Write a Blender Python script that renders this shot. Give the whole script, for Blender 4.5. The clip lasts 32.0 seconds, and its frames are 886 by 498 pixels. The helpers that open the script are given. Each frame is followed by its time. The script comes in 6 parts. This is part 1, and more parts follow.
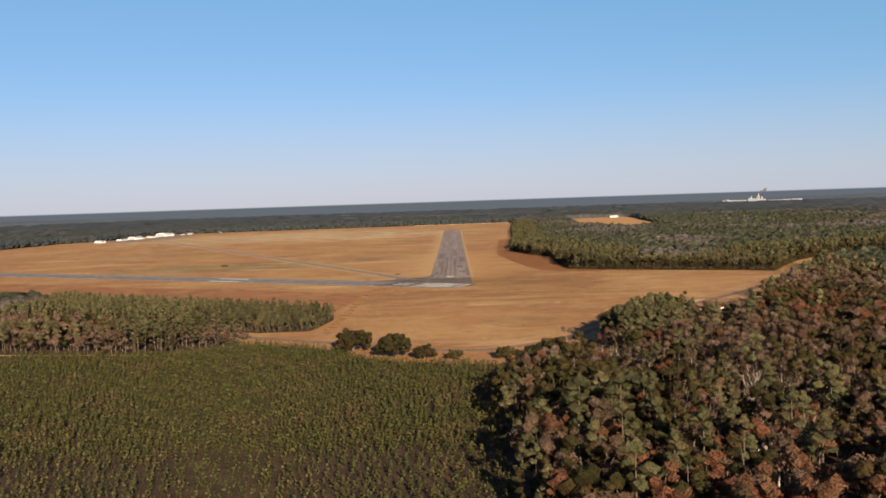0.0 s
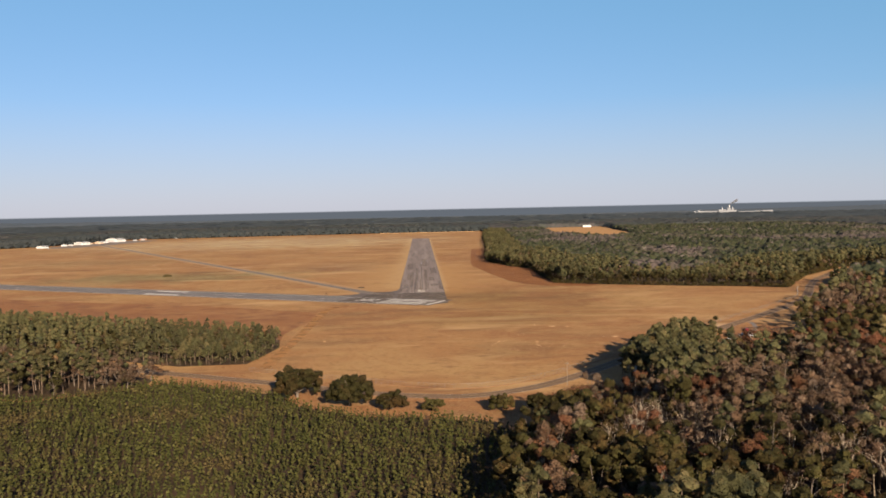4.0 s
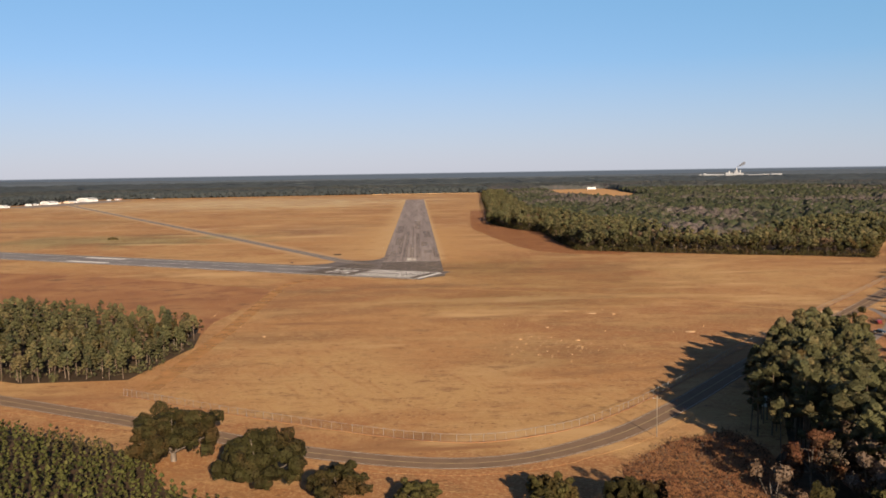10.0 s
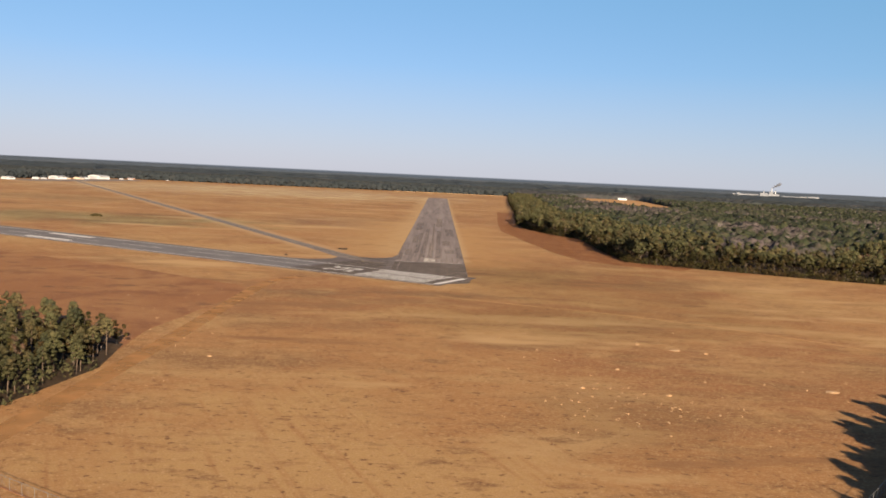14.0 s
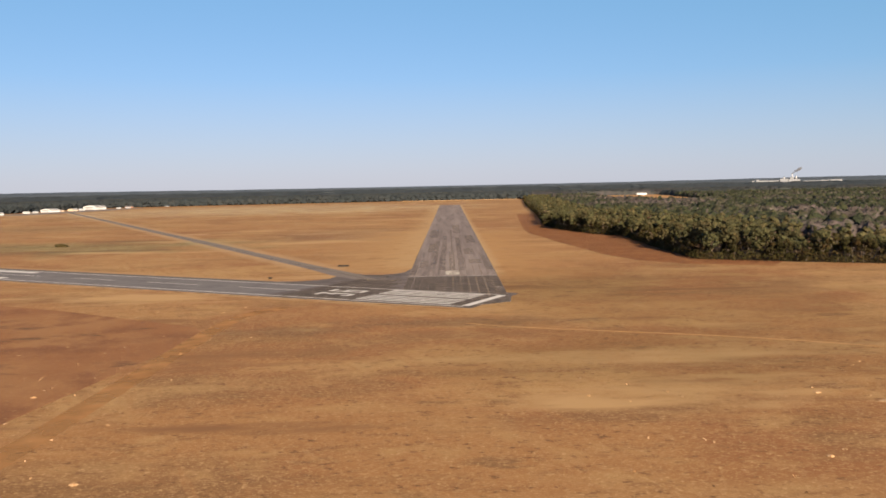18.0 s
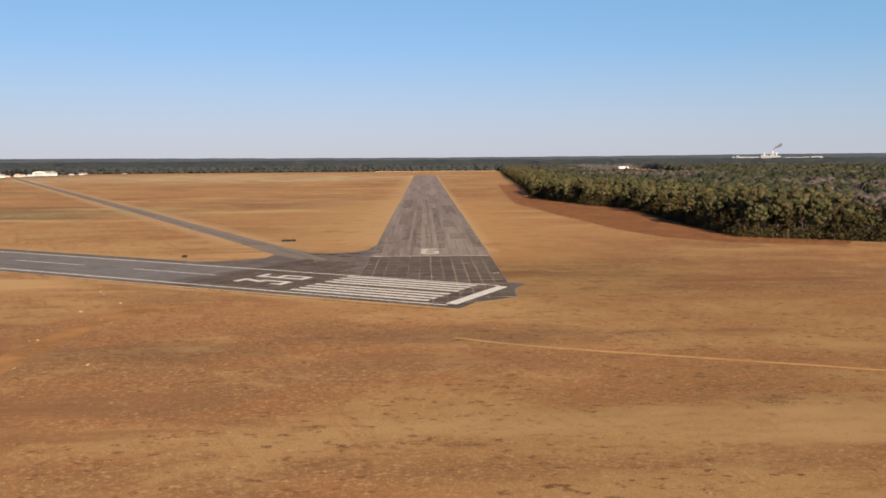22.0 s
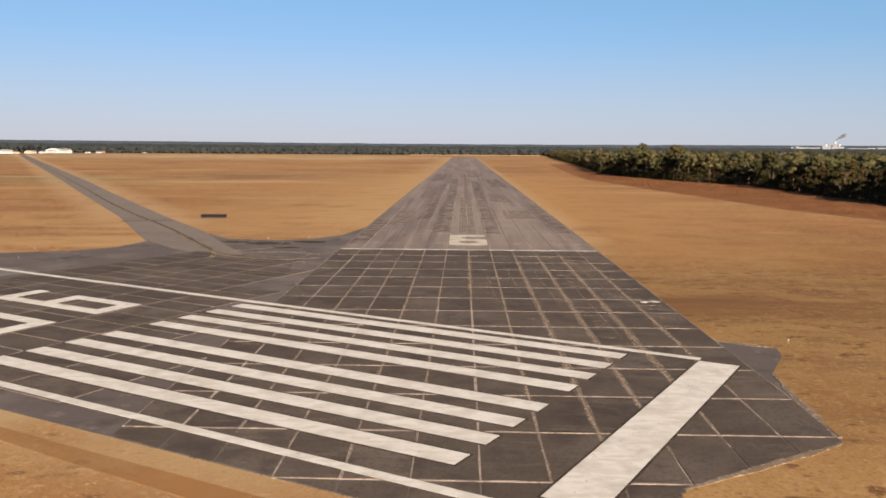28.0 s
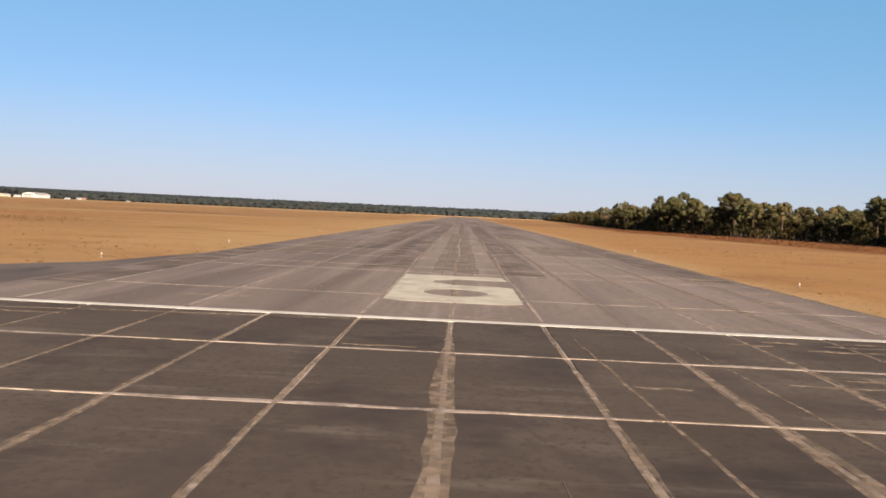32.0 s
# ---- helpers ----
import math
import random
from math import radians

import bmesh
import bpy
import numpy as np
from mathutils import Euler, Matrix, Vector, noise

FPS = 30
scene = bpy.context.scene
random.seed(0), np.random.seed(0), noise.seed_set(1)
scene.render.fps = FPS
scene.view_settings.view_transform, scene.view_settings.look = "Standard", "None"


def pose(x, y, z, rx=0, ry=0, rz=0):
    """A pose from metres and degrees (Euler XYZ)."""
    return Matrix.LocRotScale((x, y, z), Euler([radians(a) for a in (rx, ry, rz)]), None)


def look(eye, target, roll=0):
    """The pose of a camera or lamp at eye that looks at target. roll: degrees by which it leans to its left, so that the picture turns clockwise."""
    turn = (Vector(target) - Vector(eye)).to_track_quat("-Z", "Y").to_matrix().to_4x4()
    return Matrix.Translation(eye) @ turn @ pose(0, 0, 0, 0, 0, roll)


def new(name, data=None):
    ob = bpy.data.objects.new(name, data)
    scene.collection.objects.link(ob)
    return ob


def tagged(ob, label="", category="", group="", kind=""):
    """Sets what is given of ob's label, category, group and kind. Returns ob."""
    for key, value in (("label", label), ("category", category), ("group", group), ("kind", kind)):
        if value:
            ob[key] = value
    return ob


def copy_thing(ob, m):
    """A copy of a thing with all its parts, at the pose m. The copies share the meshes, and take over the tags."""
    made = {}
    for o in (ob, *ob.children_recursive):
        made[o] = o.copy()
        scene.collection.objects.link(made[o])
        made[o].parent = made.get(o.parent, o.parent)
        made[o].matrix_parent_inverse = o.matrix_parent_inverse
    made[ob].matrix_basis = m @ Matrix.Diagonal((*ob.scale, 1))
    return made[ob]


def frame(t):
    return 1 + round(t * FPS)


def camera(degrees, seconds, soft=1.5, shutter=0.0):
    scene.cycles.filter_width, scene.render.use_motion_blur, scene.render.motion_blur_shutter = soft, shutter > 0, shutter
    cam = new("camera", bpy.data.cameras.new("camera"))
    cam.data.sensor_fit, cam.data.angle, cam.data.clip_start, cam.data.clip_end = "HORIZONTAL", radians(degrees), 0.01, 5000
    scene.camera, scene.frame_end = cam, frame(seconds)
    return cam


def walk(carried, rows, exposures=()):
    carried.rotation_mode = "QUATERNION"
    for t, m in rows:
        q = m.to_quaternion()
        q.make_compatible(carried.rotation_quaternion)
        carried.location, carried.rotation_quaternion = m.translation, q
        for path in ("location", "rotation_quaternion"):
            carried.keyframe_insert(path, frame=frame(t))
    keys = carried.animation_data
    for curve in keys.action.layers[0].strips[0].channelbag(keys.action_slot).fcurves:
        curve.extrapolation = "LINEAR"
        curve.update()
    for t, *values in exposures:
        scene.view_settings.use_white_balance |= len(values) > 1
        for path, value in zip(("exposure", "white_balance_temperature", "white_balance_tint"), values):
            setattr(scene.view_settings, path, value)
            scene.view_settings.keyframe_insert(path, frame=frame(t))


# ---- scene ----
cam = camera(57.9, 32.0, soft=1.75)
PATH = [
    (0, (5.743, -901.372, 87.46), (5.714, -899.376, 87.339), -1.9),
    (0.5, (3.996, -885.122, 87.085), (3.984, -883.124, 86.988), -2.3),
    (1, (2.662, -869.757, 86.704), (2.671, -867.762, 86.559), -3.9),
    (1.5, (2.753, -857.307, 86.33), (2.777, -855.311, 86.206), -2.8),
    (2, (2.889, -845.225, 85.897), (2.903, -843.228, 85.791), -2),
    (2.5, (1.379, -831.139, 85.379), (1.409, -829.141, 85.282), -1.3),
    (3, (0.167, -816.56, 84.677), (0.201, -814.563, 84.557), -1.6),
    (3.5, (0.297, -802.242, 83.745), (0.351, -800.245, 83.644), -1.3),
    (5.5, (2.297, -745.022, 79.721), (2.347, -743.029, 79.552), -1),
    (6, (2.677, -730.955, 78.887), (2.842, -728.975, 78.659), -0.4),
    (6.5, (2.645, -717.492, 78.695), (2.817, -715.508, 78.508), 0.3),
    (7, (2.355, -704.707, 78.61), (2.52, -702.722, 78.429), 0.6),
    (7.5, (1.97, -692.769, 77.883), (2.077, -690.777, 77.731), -0),
    (8, (1.707, -680.451, 76.703), (1.794, -678.456, 76.593), -1.1),
    (8.5, (1.833, -665.851, 74.819), (1.902, -663.856, 74.686), 0.1),
    (9, (2.368, -651.17, 72.803), (2.443, -649.177, 72.646), 0.2),
    (9.5, (3.699, -638.521, 71.304), (3.752, -636.527, 71.159), -0.4),
    (10, (4.986, -626.272, 69.836), (5.049, -624.282, 69.644), -0.9),
    (10.5, (5.193, -613.409, 68.032), (5.329, -611.426, 67.808), -1.5),
    (11, (5.298, -600.194, 66.181), (5.48, -598.219, 65.923), -1.2),
    (11.5, (6.308, -586.347, 64.449), (6.434, -584.366, 64.208), 0.4),
    (12, (7.102, -572.485, 62.839), (7.177, -570.493, 62.674), 0.9),
    (12.5, (6.563, -559.402, 61.459), (6.629, -557.411, 61.289), 1.7),
    (13, (5.68, -546.286, 60.153), (5.723, -544.294, 59.979), 2.5),
    (13.5, (5.123, -532.678, 58.788), (5.151, -530.686, 58.608), 2.6),
    (15.5, (3.029, -477.752, 53.313), (3.014, -475.763, 53.107), 3.4),
    (16, (2.365, -464.131, 51.978), (2.376, -462.143, 51.755), 2.7),
    (16.5, (1.169, -451.136, 50.779), (1.16, -449.15, 50.541), -0),
    (17, (-0.087, -437.804, 49.575), (-0.129, -435.815, 49.367), -2.4),
    (17.5, (-0.628, -422.329, 48.084), (-0.667, -420.341, 47.863), -1.9),
    (18, (-0.997, -407.196, 46.651), (-1.015, -405.202, 46.491), -1.2),
    (18.5, (-1.561, -395.094, 45.678), (-1.567, -393.098, 45.544), -0.4),
    (19, (-2.077, -383.609, 44.714), (-2.096, -381.614, 44.577), -1.2),
    (19.5, (-2.411, -371.061, 43.328), (-2.443, -369.068, 43.166), -1.1),
    (20, (-2.602, -357.944, 41.854), (-2.628, -355.951, 41.692), -2.2),
    (20.5, (-2.626, -343.872, 40.471), (-2.645, -341.878, 40.317), -1.6),
    (21, (-2.536, -329.804, 39.206), (-2.556, -327.812, 39.029), -0.6),
    (21.5, (-2.365, -316.949, 38.244), (-2.394, -314.961, 38.027), 1.1),
    (22, (-2.147, -304.169, 37.285), (-2.101, -302.182, 37.059), -0.4),
    (22.5, (-1.907, -290.537, 36.043), (-1.883, -288.546, 35.857), 0.8),
    (23, (-1.705, -276.624, 34.667), (-1.712, -274.632, 34.482), 0.9),
    (23.5, (-1.645, -262.634, 33.199), (-1.614, -260.645, 32.993), 1.6),
    (24, (-1.615, -248.738, 31.67), (-1.623, -246.75, 31.448), 1.2),
    (24.5, (-1.514, -235.303, 30.168), (-1.576, -233.312, 29.989), 1.9),
    (25, (-1.419, -221.948, 28.568), (-1.481, -219.959, 28.371), 1.6),
    (25.5, (-1.362, -208.44, 26.84), (-1.414, -206.452, 26.628), 1.6),
    (27.5, (-1.176, -154.283, 19.74), (-1.253, -152.298, 19.503), 2.1),
    (28, (-1.124, -140.679, 17.903), (-1.172, -138.695, 17.653), 0.4),
    (28.5, (-1.074, -126.747, 15.84), (-1.031, -124.767, 15.565), 1),
    (29, (-0.978, -112.971, 13.755), (-0.934, -110.992, 13.472), 1.2),
    (29.5, (-0.767, -100.228, 12.015), (-0.826, -98.246, 11.753), -0.2),
    (30, (-0.536, -87.436, 10.314), (-0.574, -85.452, 10.061), 1.7),
    (30.5, (-0.388, -73.409, 8.307), (-0.455, -71.421, 8.099), 1.9),
    (31, (-0.231, -59.34, 6.484), (-0.295, -57.347, 6.334), 1.9),
    (31.5, (0.012, -45.317, 5.384), (-0.044, -43.32, 5.282), 3.2),
    (32, (0.28, -33.472, 4.516), (0.235, -31.475, 4.429), 2.6),
]
walk(cam, [(t, look(eye, target, roll)) for t, eye, target, roll in PATH], [(0, 1.53, 6500, 10), (3, 1.55, 6500, 10), (6, 1.53, 6500, 10), (7, 1.59, 6500, 10), (8, 1.57, 6500, 10), (9, 1.53, 6500, 10), (11, 1.57, 6500, 10), (16, 1.57, 6500, 10), (20, 1.53, 6500, 10), (24, 1.51, 6500, 10), (25, 1.57, 6500, 10), (28, 1.53, 6500, 10), (29, 1.53, 6500, 10), (30, 1.61, 6500, 10), (31, 1.65, 6500, 10), (32, 1.63, 6500, 10)])

# ---------------------------------------------------------------- sky and sun
SUN_TURN, SUN_UP = radians(17.0), radians(20.0)      # the sun stands low behind the approach, a little to the right
world = bpy.data.worlds.new("world")
scene.world = world
world.use_nodes = True
wn = world.node_tree
sky = wn.nodes.new("ShaderNodeTexSky")
sky.sky_type = 'NISHITA'
sky.sun_disc = False
sky.sun_elevation = SUN_UP
sky.sun_rotation = math.pi - SUN_TURN
sky.air_density, sky.dust_density, sky.ozone_density = 1.0, 0.1, 3.0
tint = wn.nodes.new("ShaderNodeMix")
tint.data_type, tint.blend_type = 'RGBA', 'MULTIPLY'
tint.inputs[0].default_value = 1.0
tint.inputs[7].default_value = (0.730, 0.530, 0.735, 1)
wn.links.new(sky.outputs[0], tint.inputs[6])
veil = wn.nodes.new("ShaderNodeMix")
veil.data_type = 'RGBA'
veil.inputs[7].default_value = (1.22, 4.58, 5.95, 1)
wn.links.new(tint.outputs[2], veil.inputs[6])
# beyond the modelled woods the hazy colour of wooded land is painted in, up to the level of the eye
way = wn.nodes.new("ShaderNodeTexCoord")
axes = wn.nodes.new("ShaderNodeSeparateXYZ")
wn.links.new(way.outputs["Generated"], axes.inputs[0])
thin = wn.nodes.new("ShaderNodeMapRange")             # winter haze, thinning towards the zenith
thin.inputs["From Min"].default_value, thin.inputs["From Max"].default_value = 0.28, 0.80
thin.inputs["To Min"].default_value, thin.inputs["To Max"].default_value = 0.4, 0.0
wn.links.new(axes.outputs["Z"], thin.inputs["Value"])
wn.links.new(thin.outputs[0], veil.inputs[0])
low = wn.nodes.new("ShaderNodeMapRange")              # greyer air low over the land
low.inputs["From Min"].default_value, low.inputs["From Max"].default_value = 0.0, 0.13
low.inputs["To Min"].default_value, low.inputs["To Max"].default_value = 0.62, 0.0
wn.links.new(axes.outputs["Z"], low.inputs["Value"])
murk = wn.nodes.new("ShaderNodeMix")
murk.data_type = 'RGBA'
murk.inputs[7].default_value = (3.55, 3.75, 4.35, 1)
wn.links.new(low.outputs[0], murk.inputs[0])
wn.links.new(veil.outputs[2], murk.inputs[6])
rise = wn.nodes.new("ShaderNodeMapRange")
rise.inputs["From Min"].default_value, rise.inputs["From Max"].default_value = -0.0022, -0.0008
wn.links.new(axes.outputs["Z"], rise.inputs["Value"])
land = wn.nodes.new("ShaderNodeMix")
land.data_type = 'RGBA'
land.inputs[6].default_value = (0.92, 1.04, 1.22, 1)
wn.links.new(rise.outputs[0], land.inputs[0])
wn.links.new(murk.outputs[2], land.inputs[7])
wn.links.new(land.outputs[2], wn.nodes["Background"].inputs[0])
wn.nodes["Background"].inputs[1].default_value = 0.05
sun_data = bpy.data.lights.new("sun", 'SUN')
sun_data.energy, sun_data.angle, sun_data.color = 5.0, radians(0.5), (1.0, 0.82, 0.62)
sun = new("sun", sun_data)
sun.matrix_world = look((60, -300, 120), (60 - math.sin(SUN_TURN) * 10, -300 + math.cos(SUN_TURN) * 10, 120 - math.tan(SUN_UP) * 10))

# ---------------------------------------------------------------- materials


def surface(name, base, layers=(), rough=0.9, bump=None, metal=0.0, island=0.0, objrand=0.0, spec=0.3, through_light=0.0, lace=None):
    """A procedural material. layers: (colour, scale, low, high, stretch) mixed in by noise of that scale per metre."""
    m = bpy.data.materials.new(name)
    m.use_nodes = True
    nt = m.node_tree
    bsdf = nt.nodes["Principled BSDF"]
    geo = nt.nodes.new("ShaderNodeNewGeometry")
    out = None
    rgb = nt.nodes.new("ShaderNodeRGB")
    rgb.outputs[0].default_value = (*base, 1)
    out = rgb.outputs[0]
    for i, (col, scale, low, high, stretch) in enumerate(layers):
        mp = nt.nodes.new("ShaderNodeMapping")
        mp.inputs["Scale"].default_value = (scale * stretch[0], scale * stretch[1], scale * stretch[2])
        mp.inputs["Location"].default_value = (7.3 * i, 3.1 * i, 1.7 * i)
        if len(stretch) > 3:
            mp.vector_type = 'TEXTURE'
            mp.inputs["Rotation"].default_value = (0, 0, stretch[3])
            mp.inputs["Scale"].default_value = tuple(1 / (scale * k) for k in stretch[:3])
        nt.links.new(geo.outputs["Position"], mp.inputs[0])
        nz = nt.nodes.new("ShaderNodeTexNoise")
        nz.inputs["Scale"].default_value = 1.0
        nz.inputs["Detail"].default_value = 5.0
        nz.inputs["Roughness"].default_value = 0.6
        nt.links.new(mp.outputs[0], nz.inputs["Vector"])
        rp = nt.nodes.new("ShaderNodeMapRange")
        rp.inputs["From Min"].default_value, rp.inputs["From Max"].default_value = low, high
        nt.links.new(nz.outputs["Fac"], rp.inputs["Value"])
        mx = nt.nodes.new("ShaderNodeMix")
        mx.data_type = 'RGBA'
        nt.links.new(rp.outputs[0], mx.inputs[0])
        nt.links.new(out, mx.inputs[6])
        mx.inputs[7].default_value = (*col, 1)
        out = mx.outputs[2]
    for amount, socket in ((island, geo.outputs["Random Per Island"]), (objrand, None)):
        if amount:
            if socket is None:
                socket = nt.nodes.new("ShaderNodeObjectInfo").outputs["Random"]
            hs = nt.nodes.new("ShaderNodeHueSaturation")
            mr = nt.nodes.new("ShaderNodeMapRange")
            mr.inputs["To Min"].default_value, mr.inputs["To Max"].default_value = 1 - amount, 1 + amount
            nt.links.new(socket, mr.inputs["Value"])
            nt.links.new(mr.outputs[0], hs.inputs["Value"])
            nt.links.new(out, hs.inputs["Color"])
            out = hs.outputs[0]
    nt.links.new(out, bsdf.inputs["Base Color"])
    bsdf.inputs["Roughness"].default_value = rough
    bsdf.inputs["Metallic"].default_value = metal
    bsdf.inputs["Specular IOR Level"].default_value = spec
    if bump:
        nz = nt.nodes.new("ShaderNodeTexNoise")
        nz.inputs["Scale"].default_value = bump[0]
        nz.inputs["Detail"].default_value = 4.0
        nt.links.new(geo.outputs["Position"], nz.inputs["Vector"])
        bp = nt.nodes.new("ShaderNodeBump")
        bp.inputs["Strength"].default_value = bump[1]
        bp.inputs["Distance"].default_value = bump[2]
        nt.links.new(nz.outputs["Fac"], bp.inputs["Height"])
        nt.links.new(bp.outputs[0], bsdf.inputs["Normal"])
    if through_light:
        tr = nt.nodes.new("ShaderNodeBsdfTranslucent")
        nt.links.new(out, tr.inputs["Color"])
        ms = nt.nodes.new("ShaderNodeMixShader")
        ms.inputs[0].default_value = through_light
        nt.links.new(bsdf.outputs[0], ms.inputs[1])
        nt.links.new(tr.outputs[0], ms.inputs[2])
        nt.links.new(ms.outputs[0], nt.nodes["Material Output"].inputs["Surface"])
    if lace:
        # leafy gaps: (scale, low, high) of a noise that opens holes in the leaf blades
        nz = nt.nodes.new("ShaderNodeTexNoise")
        nz.inputs["Scale"].default_value = lace[0]
        nz.inputs["Detail"].default_value = 1.0
        nt.links.new(geo.outputs["Position"], nz.inputs["Vector"])
        rp = nt.nodes.new("ShaderNodeMapRange")
        rp.inputs["From Min"].default_value, rp.inputs["From Max"].default_value = lace[1], lace[2]
        nt.links.new(nz.outputs["Fac"], rp.inputs["Value"])
        op = nt.nodes.new("ShaderNodeBsdfTransparent")
        ml = nt.nodes.new("ShaderNodeMixShader")
        out_node = nt.nodes["Material Output"]
        nt.links.new(rp.outputs[0], ml.inputs[0])
        nt.links.new(op.outputs[0], ml.inputs[1])
        nt.links.new(out_node.inputs["Surface"].links[0].from_socket, ml.inputs[2])
        nt.links.new(ml.outputs[0], out_node.inputs["Surface"])
    return m


def band(m, side, c, d0, d1, colour, y0, y1):
    """A strip of another growth beside a line side . (x, y) = c, fading out from d0 to d1 metres away."""
    nt = m.node_tree
    bsdf = nt.nodes["Principled BSDF"]
    old = bsdf.inputs["Base Color"].links[0].from_socket
    geo = nt.nodes.new("ShaderNodeNewGeometry")
    dot = nt.nodes.new("ShaderNodeVectorMath")
    dot.operation = 'DOT_PRODUCT'
    dot.inputs[1].default_value = (side[0], side[1], 0)
    nt.links.new(geo.outputs["Position"], dot.inputs[0])
    sep = nt.nodes.new("ShaderNodeSeparateXYZ")
    nt.links.new(geo.outputs["Position"], sep.inputs[0])
    nz = nt.nodes.new("ShaderNodeTexNoise")
    nz.inputs["Scale"].default_value = 0.09
    nz.inputs["Detail"].default_value = 6.0
    nt.links.new(geo.outputs["Position"], nz.inputs["Vector"])
    out = None
    for socket, a, b in ((dot.outputs["Value"], c + d1, c + d0), (dot.outputs["Value"], c - 6, c - 5), (sep.outputs["Y"], y0 - 15, y0 + 15), (sep.outputs["Y"], y1 + 20, y1 - 20), (nz.outputs["Fac"], 0.24, 0.52)):
        mr = nt.nodes.new("ShaderNodeMapRange")
        mr.inputs["From Min"].default_value, mr.inputs["From Max"].default_value = a, b
        nt.links.new(socket, mr.inputs["Value"])
        if out is None:
            out = mr.outputs[0]
        else:
            mu = nt.nodes.new("ShaderNodeMath")
            mu.operation = 'MULTIPLY'
            nt.links.new(out, mu.inputs[0])
            nt.links.new(mr.outputs[0], mu.inputs[1])
            out = mu.outputs[0]
    mx = nt.nodes.new("ShaderNodeMix")
    mx.data_type = 'RGBA'
    nt.links.new(out, mx.inputs[0])
    nt.links.new(old, mx.inputs[6])
    mx.inputs[7].default_value = (*colour, 1)
    nt.links.new(mx.outputs[2], bsdf.inputs["Base Color"])


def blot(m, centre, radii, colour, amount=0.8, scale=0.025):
    """A wide patch of thinner or denser growth, or of painted view-angle brightness, with a ragged outline: colour
    tints what grows there.
    """
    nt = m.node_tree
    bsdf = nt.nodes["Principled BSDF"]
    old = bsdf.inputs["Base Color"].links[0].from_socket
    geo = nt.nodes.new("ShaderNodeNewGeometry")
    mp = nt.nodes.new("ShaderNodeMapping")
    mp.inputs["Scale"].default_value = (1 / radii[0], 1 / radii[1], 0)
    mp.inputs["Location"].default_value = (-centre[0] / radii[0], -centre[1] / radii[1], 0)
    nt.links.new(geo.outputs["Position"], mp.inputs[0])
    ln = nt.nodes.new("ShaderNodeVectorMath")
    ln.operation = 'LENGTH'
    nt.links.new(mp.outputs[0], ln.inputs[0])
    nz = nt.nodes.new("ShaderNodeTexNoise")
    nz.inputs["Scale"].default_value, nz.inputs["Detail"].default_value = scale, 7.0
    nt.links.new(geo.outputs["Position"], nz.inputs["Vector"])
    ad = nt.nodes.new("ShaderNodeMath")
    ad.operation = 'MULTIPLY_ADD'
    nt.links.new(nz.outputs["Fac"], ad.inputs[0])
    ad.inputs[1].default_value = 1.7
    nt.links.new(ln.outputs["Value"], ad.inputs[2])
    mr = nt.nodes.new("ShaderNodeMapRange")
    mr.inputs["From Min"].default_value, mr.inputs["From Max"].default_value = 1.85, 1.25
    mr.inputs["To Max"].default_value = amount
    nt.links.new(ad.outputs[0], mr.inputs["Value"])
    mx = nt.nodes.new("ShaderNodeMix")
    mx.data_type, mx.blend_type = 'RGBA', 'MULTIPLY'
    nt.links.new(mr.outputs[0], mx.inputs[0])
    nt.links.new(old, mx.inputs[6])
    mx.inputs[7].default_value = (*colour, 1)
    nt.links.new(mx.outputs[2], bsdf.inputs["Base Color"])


ONE = (1, 1, 1)
ALONG = (1, 0.06, 1)                                   # streaks along the near runway
R36 = radians(62.5)                                    # the crossing runway's turn from the near one
MOWN = (0.05, 1, 1, radians(-64.5))                    # mowing lines
GRASS = surface("dry_grass", (0.246, 0.122, 0.047), [
    ((0.295, 0.174, 0.070), 0.009, 0.46, 0.56, (0.8, 1, 1)),
    ((0.202, 0.090, 0.036), 0.012, 0.49, 0.57, (0.7, 1, 1)),
    ((0.162, 0.085, 0.037), 0.024, 0.55, 0.64, (0.5, 1, 1)),
    ((0.304, 0.189, 0.081), 0.030, 0.54, 0.68, (0.28, 1, 1)),
    ((0.170, 0.091, 0.038), 0.037, 0.57, 0.70, (0.26, 1, 1)),
    ((0.295, 0.175, 0.073), 0.06, 0.53, 0.68, (0.8, 1, 1)),
    ((0.234, 0.116, 0.045), 0.45, 0.54, 0.72, MOWN), ((0.161, 0.086, 0.037), 0.11, 0.60, 0.68, (0.45, 1, 1)),
    ((0.186, 0.092, 0.038), 0.30, 0.54, 0.72, (0.35, 1, 1)),
    ((0.300, 0.176, 0.082), 1.4, 0.50, 0.70, (0.7, 1, 1)), ((0.171, 0.085, 0.036), 3.2, 0.50, 0.74, ONE),
    ((0.337, 0.209, 0.096), 1.1, 0.59, 0.69, ONE), ((0.125, 0.061, 0.027), 0.75, 0.585, 0.67, (0.6, 1, 1)), ((0.361, 0.230, 0.111), 2.6, 0.59, 0.68, ONE),
    ((0.169, 0.085, 0.038), 0.028, 0.58, 0.66, (0.22, 1, 1)), ((0.325, 0.200, 0.090), 0.022, 0.585, 0.67, (0.3, 1, 1))], 0.95, (11.0, 0.6, 0.07), spec=0.06)
band(GRASS, (-1, 0), 22.86, 10, 85, (0.300, 0.176, 0.074), 30, 420)
band(GRASS, (-1, 0), 22.86, 2, 24, (0.312, 0.195, 0.089), 40, 1430)
band(GRASS, (1, 0), 22.86, 5, 75, (0.288, 0.160, 0.064), -10, 360)
band(GRASS, (1, 0), 22.86, 0.8, 6, (0.316, 0.203, 0.097), 0, 1430)
